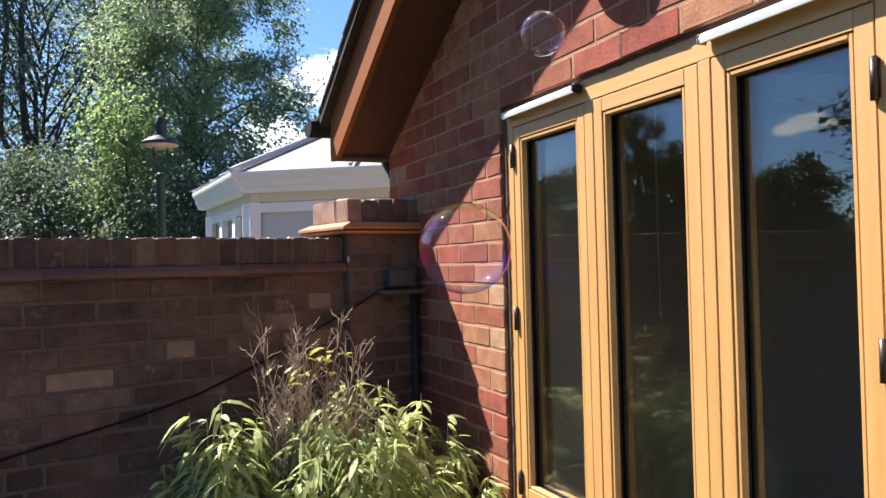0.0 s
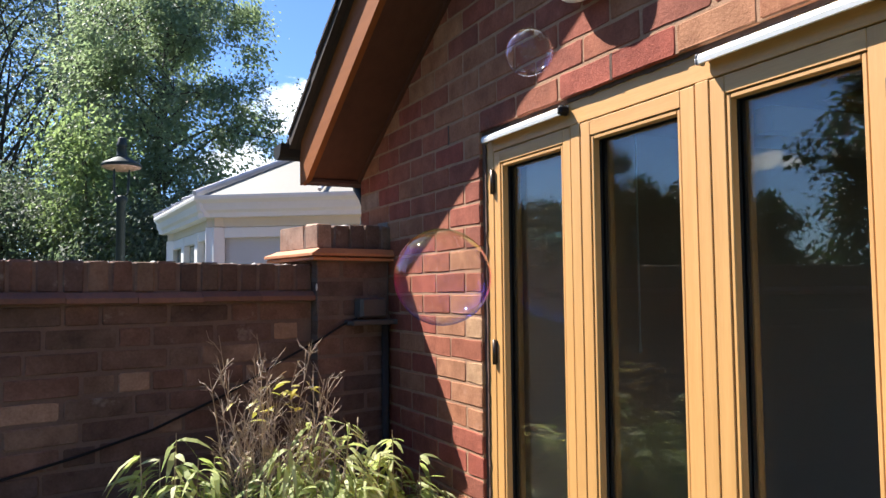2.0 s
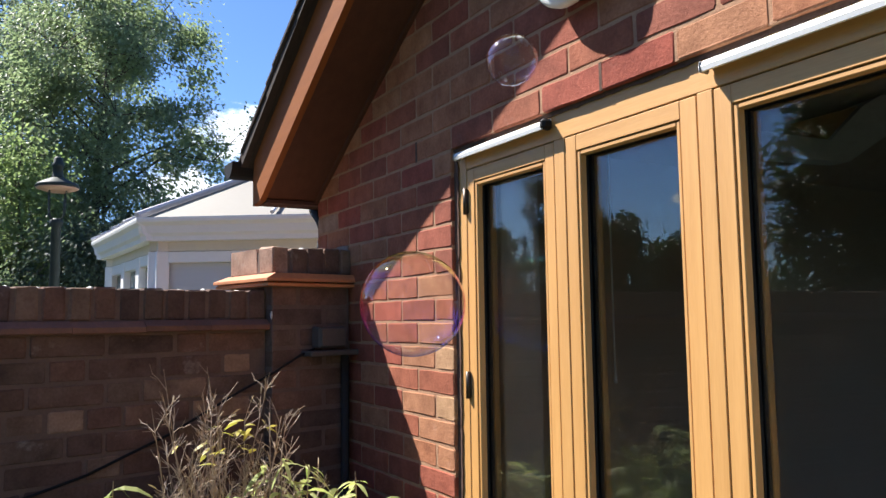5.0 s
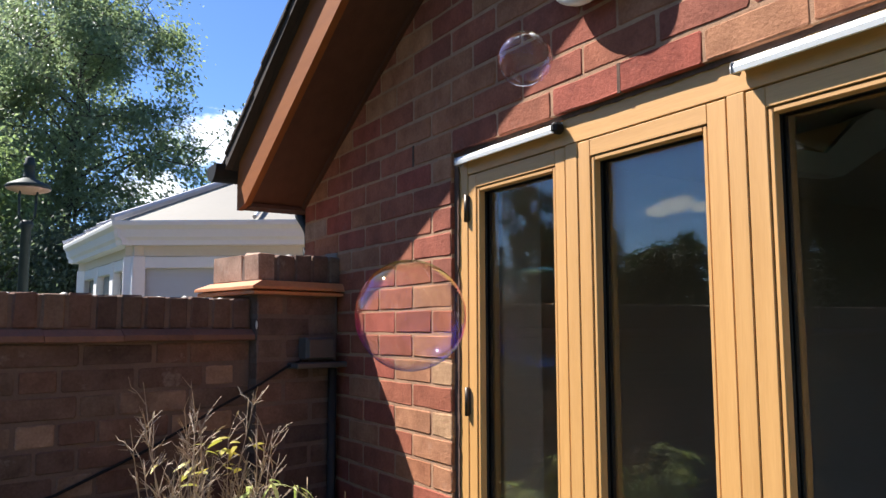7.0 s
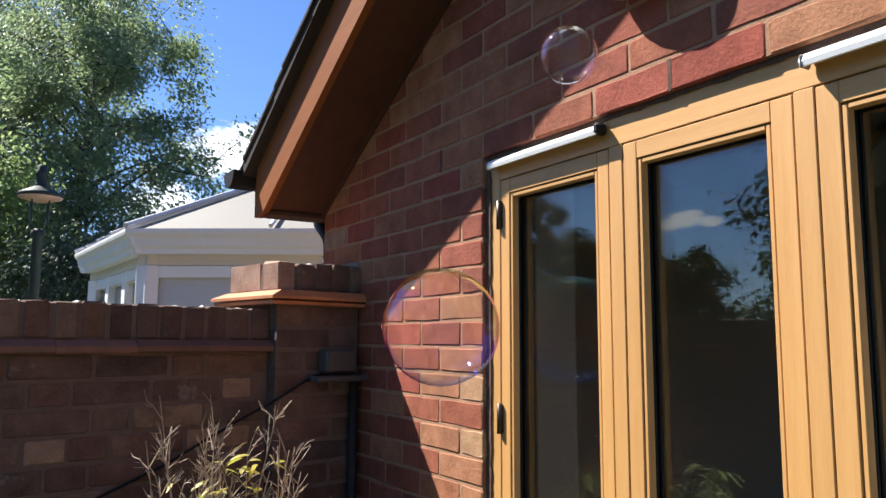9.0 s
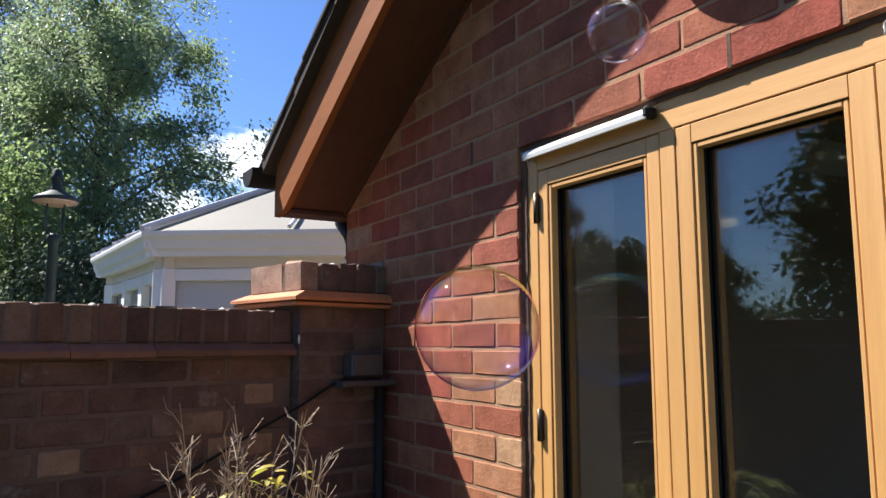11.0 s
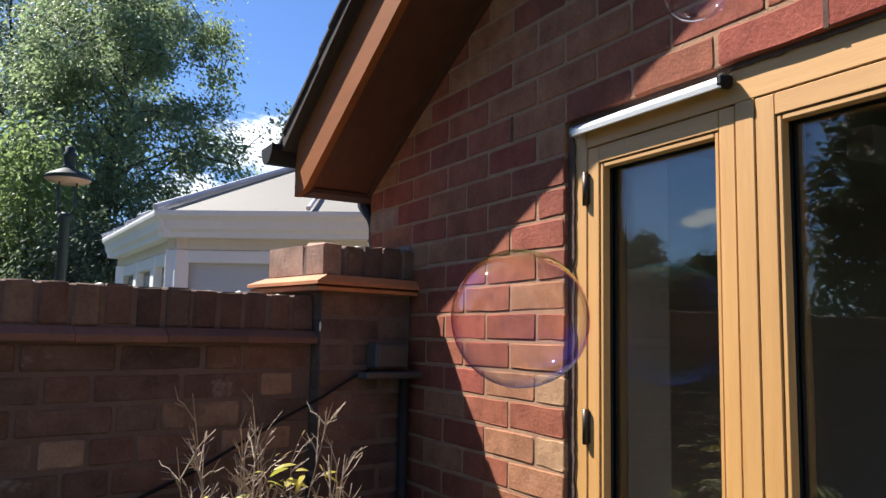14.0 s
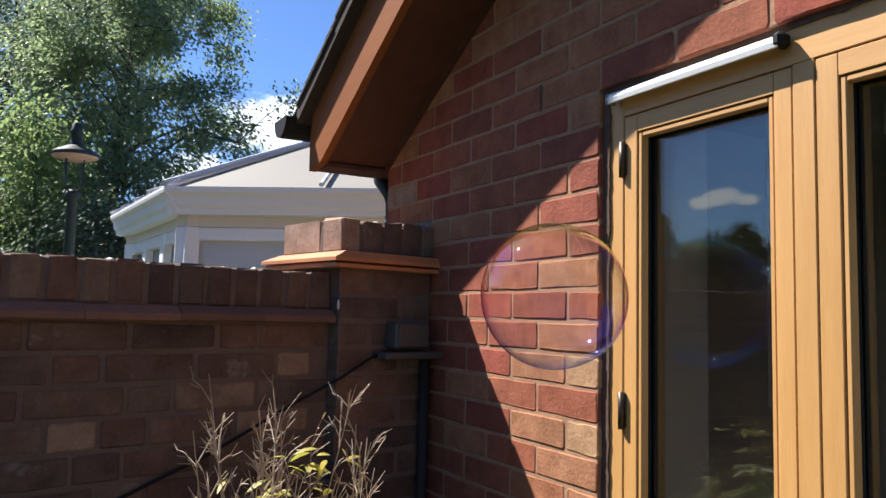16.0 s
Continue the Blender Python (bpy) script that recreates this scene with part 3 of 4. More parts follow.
part("sealant", ragged(WIN_Z0, 2.097, 90, lambda s_, w, d: (FX - 0.005 + 0.004 * d, -w, s_), 3), SEALANT, window_1, "torn dark sealant")
part("sealant", ragged(-1.42, -0.012, 90, lambda s_, w, d: (FX - 0.004 + 0.004 * d, s_, 2.0995 - w * 0.6), 4), SEALANT, window_1, "torn dark sealant")
window_stay = thing("window_stay", "thin white stay inside the casement", "window stay")
part("rod", tube(bmesh.new(), [(0.10, -1.01, 1.60), (0.10, -1.012, 1.76)], 0.004, 8), ALU, window_stay, smooth=True)
pull_cord = thing("pull_cord", "thin white cord hanging in the dim room", "pull cord")
part("cord", tube(bmesh.new(), [(0.82, 0.19, 1.37), (0.82, 0.19, verge(0.19) + 0.099)], 0.004, 6), ALU, pull_cord)
part("toggle", lathe(bmesh.new(), [(0.002, 1.33), (0.007, 1.335), (0.006, 1.362), (0.003, 1.37)], 10, pose(0.82, 0.19, 0)), ALU, pull_cord)

# ---- gutter and downpipe ----
gutter = thing("gutter", "black plastic half-round gutter along the eaves", "gutter")
bm = bmesh.new()
GY, GZ = 1.335, 2.262
prof = [(GY + 0.062 * math.cos(a), GZ + 0.062 * math.sin(a)) for a in (math.pi + k * math.pi / 10 for k in range(11))]
prof += [(GY + 0.055 * math.cos(a), GZ + 0.055 * math.sin(a)) for a in (2 * math.pi - k * math.pi / 10 for k in range(11))]
prism(bm, prof, "x", -0.30, 5.0)
part("trough", bm, BLACK, gutter)
bm = bmesh.new()
prism(bm, [(GY + 0.068 * math.cos(a), GZ + 0.006 + 0.068 * math.sin(a)) for a in (math.pi + k * math.pi / 12 for k in range(13))], "x", -0.335, -0.295)
part("stop_end", bm, BLACK, gutter, "rounded black stop end")
downpipe = thing("downpipe", "black plastic downpipe with a swan-neck bend", "downpipe")
bm = bmesh.new()
tube(bm, [(0.06, 1.335, 2.205), (0.06, 1.33, 2.13), (0.06, 1.30, 2.085), (0.06, 1.22, 2.03), (0.06, 1.185, 1.985), (0.06, 1.18, 1.90), (0.06, 1.18, 0.0)], 0.034, 14)
part("pipe", bm, BLACK, downpipe, smooth=True)
bm = bmesh.new()
tube(bm, [(0.06, 1.18, 1.93), (0.06, 1.18, 1.85)], 0.041, 14)
part("collar", bm, BLACK, downpipe, smooth=True)

# ---- garden wall and pier, in their own slanted frame ----
SLANT = pose(-0.335, 0.704, 0, 0, 0, 12)
WALL_SET, WALL_LEFT = 0.045, -4.2
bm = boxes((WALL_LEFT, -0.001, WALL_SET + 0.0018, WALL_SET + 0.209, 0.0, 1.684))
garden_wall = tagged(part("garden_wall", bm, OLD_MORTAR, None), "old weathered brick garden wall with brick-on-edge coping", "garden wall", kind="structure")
garden_wall.matrix_world = SLANT
bm = boxes((0.003, 0.335, 0.0018, 0.325, 0.0, 1.834))
pier = tagged(part("garden_wall_pier", bm, OLD_MORTAR, None), "brick pier with terracotta plinth course and brick-on-edge cap", "pier", kind="structure")
pier.matrix_world = SLANT

# ---- junction box, ledge and cable ----
junction_box = thing("junction_box", "grey weatherproof junction box mounted on the pier", "junction box", at=SLANT)
part("body", boxes((0.165, 0.285, -0.055, -0.001, 1.478, 1.556), bevel=0.006), GREY_PLASTIC, junction_box)
part("lid", boxes((0.170, 0.280, -0.064, -0.056, 1.483, 1.551), bevel=0.003), GREY_PLASTIC, junction_box)
part("bracket", boxes((0.118, 0.338, -0.075, -0.001, 1.448, 1.468), bevel=0.004), GREY_PLASTIC, junction_box, "flat grey ledge")
cable = thing("cable", "thick black cable sagging along the garden wall", "cable", at=SLANT)
bm = bmesh.new()
pts = [(0.16, -0.03, 1.475), (0.10, -0.025, 1.452), (0.0, -0.02, 1.398), (-0.13, -0.0, 1.335), (-0.35, 0.03, 1.218), (-0.61, 0.034, 1.12), (-0.85, 0.034, 1.062), (-1.08, 0.034, 1.018), (-1.25, 0.034, 0.985), (-2.2, 0.034, 0.90), (-4.0, 0.034, 0.86)]
tube(bm, pts, 0.0046, 8)
part("sheath", bm, BLACK, cable, smooth=True)
drain = thing("drainpipe", "dark vertical pipe in the corner of the walls", "pipe", at=SLANT)
bm = bmesh.new()
tube(bm, [(0.300, -0.024, 0.0), (0.300, -0.024, 1.446)], 0.015, 12)
part("pipe", bm, DARK_PIPE, drain, smooth=True)

# ---- bulkhead light over the window ----
light_fitting = thing("wall_light", "round bulkhead wall light with white rim and dark base", "wall light", at=pose(0, -0.630, 2.440, 0, -90, 0))
part("base", lathe(bmesh.new(), [(0.10, -0.004), (0.105, 0.0), (0.105, 0.032), (0.095, 0.036)], 32), BLACK, light_fitting, "dark base plate", True)
part("rim", lathe(bmesh.new(), [(0.112, 0.037), (0.128, 0.04), (0.130, 0.055), (0.122, 0.066), (0.11, 0.068)], 40), ALU, light_fitting, "white rim", True)
part("diffuser", lathe(bmesh.new(), [(0.110, 0.069), (0.104, 0.080), (0.08, 0.094), (0.045, 0.102), (0.01, 0.104)], 36), OPAL, light_fitting, "opal dome", True)

# ---- lamp post beyond the wall ----
lamp_post = thing("street_lamp", "green iron lamp post with a copper-topped lantern", "lamp post", at=pose(-0.80, 4.76, -0.07))
bm = lathe(bmesh.new(), [(0.10, 0.0), (0.10, 0.06), (0.07, 0.10), (0.055, 0.5), (0.040, 1.2), (0.036, 2.42), (0.05, 2.44), (0.05, 2.47), (0.03, 2.49)], 16)
part("pole", bm, LAMP_GREEN, lamp_post, smooth=True)
for k in range(4):
    a = math.pi / 4 + k * math.pi / 2
    bm = tube(bmesh.new(), [(0.03 * math.cos(a), 0.03 * math.sin(a), 2.46), (0.075 * math.cos(a), 0.075 * math.sin(a), 2.52), (0.085 * math.cos(a), 0.085 * math.sin(a), 2.745)], 0.007, 6)
    part("cage_bar", bm, LAMP_GREEN, lamp_post)
part("cap", lathe(bmesh.new(), [(0.155, 2.735), (0.165, 2.745), (0.15, 2.765), (0.06, 2.81), (0.05, 2.815)], 28), LAMP_GREEN, lamp_post, "", True)
part("rim", lathe(bmesh.new(), [(0.07, 2.70), (0.15, 2.725), (0.158, 2.733), (0.15, 2.7345)], 28), COPPER, lamp_post, "coppery rim under the cap", True)
part("chimney", lathe(bmesh.new(), [(0.05, 2.815), (0.042, 2.83), (0.036, 2.90), (0.044, 2.905), (0.044, 2.925), (0.034, 2.94), (0.034, 2.975), (0.02, 2.985)], 18), LAMP_GREEN, lamp_post, "", True)

# ---- conservatory next door ----
conservatory = thing("conservatory", "white conservatory with cream roof panels and box gutter", "conservatory")
EAVE = [Vector((-0.62, 3.95, 0)), Vector((-0.54, 2.47, 0)), Vector((0.72, 1.62, 0)), Vector((2.4, 3.6, 0)), Vector((1.1, 5.3, 0))]
APEX = Vector((0.98, 3.66, 2.90))
ZE = 2.16
for i in range(5):
    P, Q = EAVE[i], EAVE[(i + 1) % 5]
    d = (Q - P).normalized()
    length = (Q - P).length
    out = Vector((d.y, -d.x, 0))
    if out.dot(P + Q - 2 * Vector((APEX.x, APEX.y, 0))) < 0:
        out = -out
    frame_m = Matrix((( d.x, out.x, 0, P.x), (d.y, out.y, 0, P.y), (0, 0, 1, 0), (0, 0, 0, 1)))
    # box gutter with an ogee face
    bm = bmesh.new()
    prism(bm, [(-0.12, ZE - 0.125), (-0.055, ZE - 0.125), (-0.052, ZE - 0.10), (-0.035, ZE - 0.085), (-0.026, ZE - 0.045), (-0.004, ZE - 0.026), (0.0, ZE - 0.012), (0.0, ZE), (-0.012, ZE), (-0.012, ZE - 0.02), (-0.12, ZE - 0.02)], "x", 0.0, length)
    g = part("box_gutter", bm, PVC, conservatory)
    g.matrix_basis = frame_m
    def side(name, spec, mat, bevel=0.004, parent=conservatory):
        o = part(name, boxes(spec, bevel=bevel), mat, parent)
        o.matrix_basis = frame_m
        return o
    side("wall", (0.0, length, -0.20, -0.16, 0.0, 1.0), PVC)
    side("head", (0.02, length - 0.02, -0.19, -0.121, ZE - 0.18, ZE - 0.045), CREAM)
    count = 2 if i == 1 else max(2, round(length / 0.52))
    for k in range(count + 1):
        s = 0.06 + (length - 0.12) * k / count
        side("post", (s - 0.045, s + 0.045, -0.185, -0.115, 1.0, ZE - 0.181), PVC)
    for k in range(count):
        s0 = 0.06 + (length - 0.12) * k / count + 0.045
        s1 = 0.06 + (length - 0.12) * (k + 1) / count - 0.045
        w = side("window", (s0, s1, -0.175, -0.12, ZE - 0.245, ZE - 0.182), PVC)
        p = part("pane", boxes((s0 + 0.02, s1 - 0.02, -0.165, -0.155, 1.02, ZE - 0.246)), GREY_PANE if i == 0 else BLIND, w)
    # roof panels between bars
    bars = 2 if i == 1 else 4
    for k in range(bars):
        a, b = (P.lerp(Q, u).lerp(Vector((APEX.x, APEX.y, 0)), 0.025) for u in (k / bars, (k + 1) / bars))
        bm = bmesh.new()
        vs = [bm.verts.new((v.x, v.y, ZE + 0.004)) for v in (a, b)] + [bm.verts.new(APEX)]
        lo = [bm.verts.new(v.co - Vector((0, 0, 0.03))) for v in vs]
        bm.faces.new(vs)
        bm.faces.new(lo[::-1])
        for q in range(3):
            bm.faces.new((vs[q], lo[q], lo[(q + 1) % 3], vs[(q + 1) % 3]))
        bmesh.ops.recalc_face_normals(bm, faces=bm.faces[:])
        part("roof_panel", bm, ROOF_SHEET, conservatory)
    for k in range(bars):
        a = P.lerp(Q, k / bars)
        tip = a.lerp(Vector((APEX.x, APEX.y, 0)), 0.97)
        bm = tube(bmesh.new(), [(a.x, a.y, ZE + 0.014), (tip.x, tip.y, ZE + 0.014 + (APEX.z - ZE) * 0.97)], 0.017 if k == 0 else 0.012, 6)
        part("glazing_bar", bm, ROOF_BAR, conservatory)


# ---- trees ----
def tree(name, label, base, height, crown, leaves, leaf_size, leaf_mat, trunk_r=0.12, seed=1, limbs=14, droop=0.0, bare=0.0, clump=0.35, spread=1.2, gaps=-0.05, steep=1.0, crook=0.06, cone=0.25, stems=1):
    """A tapered trunk, limbs that reach into the crown, and a crown of small leaves in clumps. crown: (centre height, radius across, half height) shares."""
    rng = random.Random(seed)
    tr = thing(name, label, "tree", at=pose(*base))
    cz, rx, rz = crown
    bm = bmesh.new()
    lean = Vector((rng.uniform(-0.2, 0.2), rng.uniform(-0.2, 0.2), 0))
    spine = [Vector((0, 0, 0)) + lean * (s * s) + Vector((crook * math.sin(5 * s + seed), crook * math.cos(4 * s), height * 0.93 * s)) for s in (k / 7 for k in range(8))]
    tube(bm, spine, [trunk_r * (1 - 0.88 * k / 7) for k in range(8)], 8)
    for k in range(1, stems):
        a = k * 2.2 + seed
        out = Vector((math.cos(a), math.sin(a), 0)) * rx * 0.55
        tube(bm, [spine[1].lerp(spine[-1], s * 0.9) + out * s ** 0.8 + Vector((crook * math.sin(9 * s + k), crook * math.cos(7 * s + k), 0)) for s in (q / 7 for q in range(8))], [trunk_r * 0.7 * (1 - 0.9 * q / 7) for q in range(8)], 7)
    tips = []
    for k in range(limbs):
        s = 0.2 + 0.72 * (k + rng.random()) / limbs
        p = spine[0].lerp(spine[-1], s)
        a = k * 2.4 + rng.uniform(-0.4, 0.4)
        up = rng.uniform(0.45, 1.0) * steep
        hz = (p.z + up * rx * 0.5 - cz) / rz
        reach = rx * math.sqrt(max(0.12, 1 - min(0.95, hz * hz))) * rng.uniform(0.7, 1.05)
        mid = p + Vector((math.cos(a) * reach * 0.5 + crook * rng.uniform(-1, 1), math.sin(a) * reach * 0.5 + crook * rng.uniform(-1, 1), up * reach * 0.45))
        tip = p + Vector((math.cos(a) * reach, math.sin(a) * reach, up * reach * 0.7 - droop * reach))
        tube(bm, [p, mid, tip], [trunk_r * 0.42 * (1.1 - s), trunk_r * 0.22 * (1.1 - s), 0.008], 5, False)
        tips += [mid, tip]
        for j in range(4):
            q = mid.lerp(tip, rng.random())
            e = q + Vector((rng.uniform(-1, 1), rng.uniform(-1, 1), rng.uniform(-0.2, 1))) * reach * 0.45
            tube(bm, [q, q.lerp(e, 0.5) + Vector((0, 0, 0.05)), e], [trunk_r * 0.1, trunk_r * 0.06, 0.004], 4, False)
            tips.append(e)
    part("trunk", bm, BARK, tr)
    # clump centres on the limb tips and scattered over the crown's shell
    centres = [t for t in tips if rng.random() > bare]
    for k in range(int(len(tips) * spread)):
        th, u = rng.uniform(0, 2 * math.pi), rng.uniform(-1, 1)
        r = rng.uniform(0.45, 1.0) ** 0.6
        w = math.sqrt(1 - u * u) * (1 - cone * max(0, u)) * (1 - (cone > 0.5) * 0.5 * (u + 1) / 2)
        c = Vector((rx * r * w * math.cos(th), rx * r * w * math.sin(th), cz + rz * r * u))
        if noise.noise(c * (1.3 / max(rx, 0.5)) + Vector((seed, 0, 0))) > gaps:
            centres.append(c)
    per = max(1, leaves // len(centres))
    verts, faces = [], []
    for c in centres:
        size = clump * rng.uniform(0.6, 1.3)
        # the leaves of one spray hang much the same way, tips outwards and down
        away = math.atan2(c.y, c.x) + rng.uniform(-0.9, 0.9)
        nod, roll = rng.uniform(0.1, 0.9), rng.uniform(-0.7, 0.7)
        for k in range(per):
            g = Vector((rng.gauss(0, 0.5), rng.gauss(0, 0.5), rng.gauss(0, 0.42)))
            p = c + g * size
            p.z -= droop * size * rng.random() * 2
            s = leaf_size * rng.uniform(0.6, 1.25)
            q = Euler((roll + rng.gauss(0, 0.45), nod + rng.gauss(0, 0.4), away + rng.gauss(0, 0.7))).to_matrix()
            i = len(verts)
            for x, y, z in ((0, 0, 0), (0.42, 0.30, 0.06), (1, 0, -0.05), (0.42, -0.30, 0.06)):
                verts.append(p + q @ Vector((x * s, y * s, z * s)))
            faces.append((i, i + 1, i + 2, i + 3))
    me = bpy.data.meshes.new("crown")
    me.from_pydata(verts, [], faces)
    me.materials.append(leaf_mat)
    ob = new("crown", me)
    ob.parent = tr
    tagged(ob, "dense leafy crown", kind="stuff")
    return tr


tree("broadleaf_tree", "tall broadleaf tree with airy sunlit green crown", (0.28, 11.6, 0), 8.1, (4.55, 1.9, 3.65), 96000, 0.072, LEAF, 0.12, 3, 46, 0.3, 0.10, 0.33, 1.0, 0.08, crook=0.12)
tree("broadleaf_tree", "tall thin-crowned tree with bare dark branches showing", (-2.5, 15.0, 0), 10.0, (5.4, 2.3, 4.6), 24000, 0.092, LEAF_DARK, 0.13, 8, 40, 0.1, 0.25, 0.5, 1.4, 0.0, 2.2, 0.22, stems=4)
tree("broadleaf_tree", "tall thin-crowned tree with bare dark branches showing", (-0.7, 17.5, 0), 11.0, (5.8, 2.4, 5.0), 22000, 0.096, LEAF_DARK, 0.13, 12, 40, 0.1, 0.25, 0.5, 1.4, 0.0, 2.2, 0.22, stems=4)
tree("broadleaf_tree", "tall thin-crowned tree with bare dark branches showing", (-4.4, 16.0, 0), 10.0, (5.4, 2.3, 4.6), 20000, 0.096, LEAF_DARK, 0.13, 15, 36, 0.1, 0.25, 0.5, 1.4, 0.0, 2.2, 0.22, stems=3)
tree("shrub", "dense dark green shrub beyond the garden wall", (-2.1, 10.2, 0), 3.4, (1.8, 1.5, 1.6), 34000, 0.062, LEAF_SHRUB, 0.07, 5, 16, 0.1, 0.0, 0.4)
tree("shrub", "dense dark green shrub beyond the garden wall", (-4.6, 11.0, 0), 4.0, (2.0, 1.8, 1.9), 30000, 0.064, LEAF_SHRUB, 0.07, 6, 16, 0.1, 0.0, 0.4)
tree("shrub", "dense dark green shrub beyond the garden wall", (0.2, 9.4, 0), 3.0, (1.5, 1.5, 1.5), 28000, 0.06, LEAF_SHRUB, 0.07, 7, 14, 0.1, 0.0, 0.4)
tree("shrub", "dense dark green shrub beyond the garden wall", (2.3, 10.4, 0), 3.4, (1.7, 1.4, 1.6), 24000, 0.06, LEAF_SHRUB, 0.07, 9, 14, 0.1, 0.0, 0.4)
# leafy climber that covers the foot of the sunlit flank
tree("climbing_shrub", "bright green climbing shrub at the foot of the tree", (-0.98, 9.2, 0), 4.6, (2.5, 0.46, 2.1), 12000, 0.07, LEAF_BRIGHT, 0.05, 19, 20, 0.4, 0.1, 0.42, 0.8, 0.05)

# the garden's far side, mirrored in the panes, and unseen trees: bearing, distance, height and half width
# the last five stand behind the camera, added to hold back sky light
for az, dist, h, w, seed in ((-23, 26, 4.3, 1.9, 29), (-27.5, 25, 4.4, 1.7, 20), (-31, 25, 4.5, 1.5, 21), (-34.3, 24, 4.6, 1.2, 23), (-41.3, 25, 5.3, 0.75, 22), (-43.8, 25, 5.1, 0.75, 24), (-47.2, 26, 4.5, 0.8, 36), (-49.5, 26, 4.9, 0.9, 37), (-78, 14, 6.5, 2.3, 28), (-88, 20, 6.0, 2.5, 30), (-100, 14, 7.5, 2.6, 31), (-115, 12, 8.0, 2.8, 32), (-132, 12, 8.0, 2.8, 33), (-150, 12, 8.5, 2.8, 34), (-168, 12, 8.0, 2.8, 35)):
    x, y = 1.28 + dist * math.sin(radians(az)), -1.9 + dist * math.cos(radians(az))
    tree("garden_tree", "dark green garden tree, the rear ones added unseen to block sky", (x, y, 0), h, (h * 0.54, w, h * 0.46), 16000, 0.0055 * dist, LEAF_FAR, 0.12, seed, 18, 0.1, 0.0, 0.36)
# a slim weeping tree that stands above the rest, and a tall open one nearer by
x, y = 1.28 + 24 * math.sin(radians(-38.6)), -1.9 + 24 * math.cos(radians(-38.6))
tree("weeping_tree", "slim weeping tree with hanging shoots above the hedge", (x, y, 0), 7.1, (3.9, 0.95, 3.15), 20000, 0.10, LEAF_FAR, 0.10, 41, 30, 0.8, 0.0, 0.22, 0.7, 0.1, cone=0.75)
for az, dist, h, w, seed in ((-61.8, 13.5, 6.3, 1.75, 26), (-69, 13, 7.0, 2.0, 27)):
    x, y = 1.28 + dist * math.sin(radians(az)), -1.9 + dist * math.cos(radians(az))
    tree("garden_tree", "tall open-crowned dark tree in the garden", (x, y, 0), h, (h * 0.56, w, h * 0.44), 56000, 0.13, LEAF_FAR, 0.12, seed, 26, 0.2, 0.0, 0.34, 1.6, -0.1)
for k in range(12):
    az = -20 - k * 7.5
    x, y = 27 * math.sin(radians(az)) - 1.2, 27 * math.cos(radians(az)) - 1.8
    tree("hedge_shrub", "dark green hedge shrub at the garden's end", (x, y, 0), 2.7, (1.4, 2.3, 1.3), 5000, 0.18, LEAF_FAR, 0.1, 40 + k, 8, 0.0, 0.0, 0.7)


# ---- bamboo and dry stalks in the bed ----
def blade(verts, faces, p, direction, length, width, sag, rng):
    """A long narrow leaf that bends down towards its tip."""
    d = direction.normalized()
    sidev = d.cross(Vector((0, 0, 1)))
    sidev = sidev.normalized() if sidev.length > 0.01 else Vector((1, 0, 0))
    tilt = rng.uniform(-0.8, 0.8)
    up = sidev.cross(d)
    sidev = sidev * math.cos(tilt) + up * math.sin(tilt)
    i = len(verts)
    for s, w in ((0.0, 0.15), (0.25, 0.9), (0.55, 1.0), (0.82, 0.55)):
        c = p + d * (length * s) - Vector((0, 0, sag * length * s * s))
        verts.append(c - sidev * (width * w * 0.5))
        verts.append(c + sidev * (width * w * 0.5))
    verts.append(p + d * length - Vector((0, 0, sag * length)))
    for k in range(3):
        faces.append((i + 2 * k, i + 2 * k + 1, i + 2 * k + 3, i + 2 * k + 2))
    faces.append((i + 6, i + 7, i + 8))


def leafy(parent, name, verts, faces, mat, label):
    me = bpy.data.meshes.new(name)
    me.from_pydata(verts, [], faces)
    me.materials.append(mat)
    ob = new(name, me)
    ob.parent = parent
    return tagged(ob, label, kind="stuff")


def bamboo(base, radius, height, culms, seed):
    rng = random.Random(seed)
    plant = thing("bamboo_plant", "low leafy bamboo with sunlit yellow-green blades", "bamboo", at=pose(*base))
    bm = bmesh.new()
    verts, faces = [], []
    for k in range(culms):
        a, r = rng.uniform(0, 6.28), radius * math.sqrt(rng.random())
        foot = Vector((r * 0.5 * math.cos(a), r * 0.5 * math.sin(a), 0))
        top = Vector((r * math.cos(a), r * math.sin(a), height * (1 - 0.35 * (r / radius) ** 2) * rng.uniform(0.75, 1.05)))
        mid = foot.lerp(top, 0.55) + Vector((0, 0, 0.06))
        tube(bm, [foot, mid, top], [0.004, 0.003, 0.0015], 5, False)
        for j in range(26):
            s = 1.0 - 0.5 * rng.random() ** 1.4
            p = foot.lerp(mid, s / 0.55) if s < 0.55 else mid.lerp(top, (s - 0.55) / 0.45)
            b = a + rng.uniform(-1.6, 1.6)
            d = Vector((math.cos(b), math.sin(b), rng.uniform(-0.5, 0.55)))
            blade(verts, faces, p, d, rng.uniform(0.05, 0.11), rng.uniform(0.011, 0.019), rng.uniform(0.3, 1.1), rng)
    tagged(part("culm", bm, STALK, plant), "thin pale culms", kind="stuff")
    leafy(plant, "leaves", verts, faces, BAMBOO, "narrow yellow-green bamboo blades")
    return plant


bamboo((-0.52, 0.12, 0.05), 0.38, 1.10, 190, 1)
bamboo((-0.21, 0.22, 0.05), 0.19, 1.02, 80, 2)
bamboo((-0.10, 0.02, 0.05), 0.08, 0.86, 26, 6)
bamboo((-0.93, 0.16, 0.05), 0.24, 1.10, 90, 4)

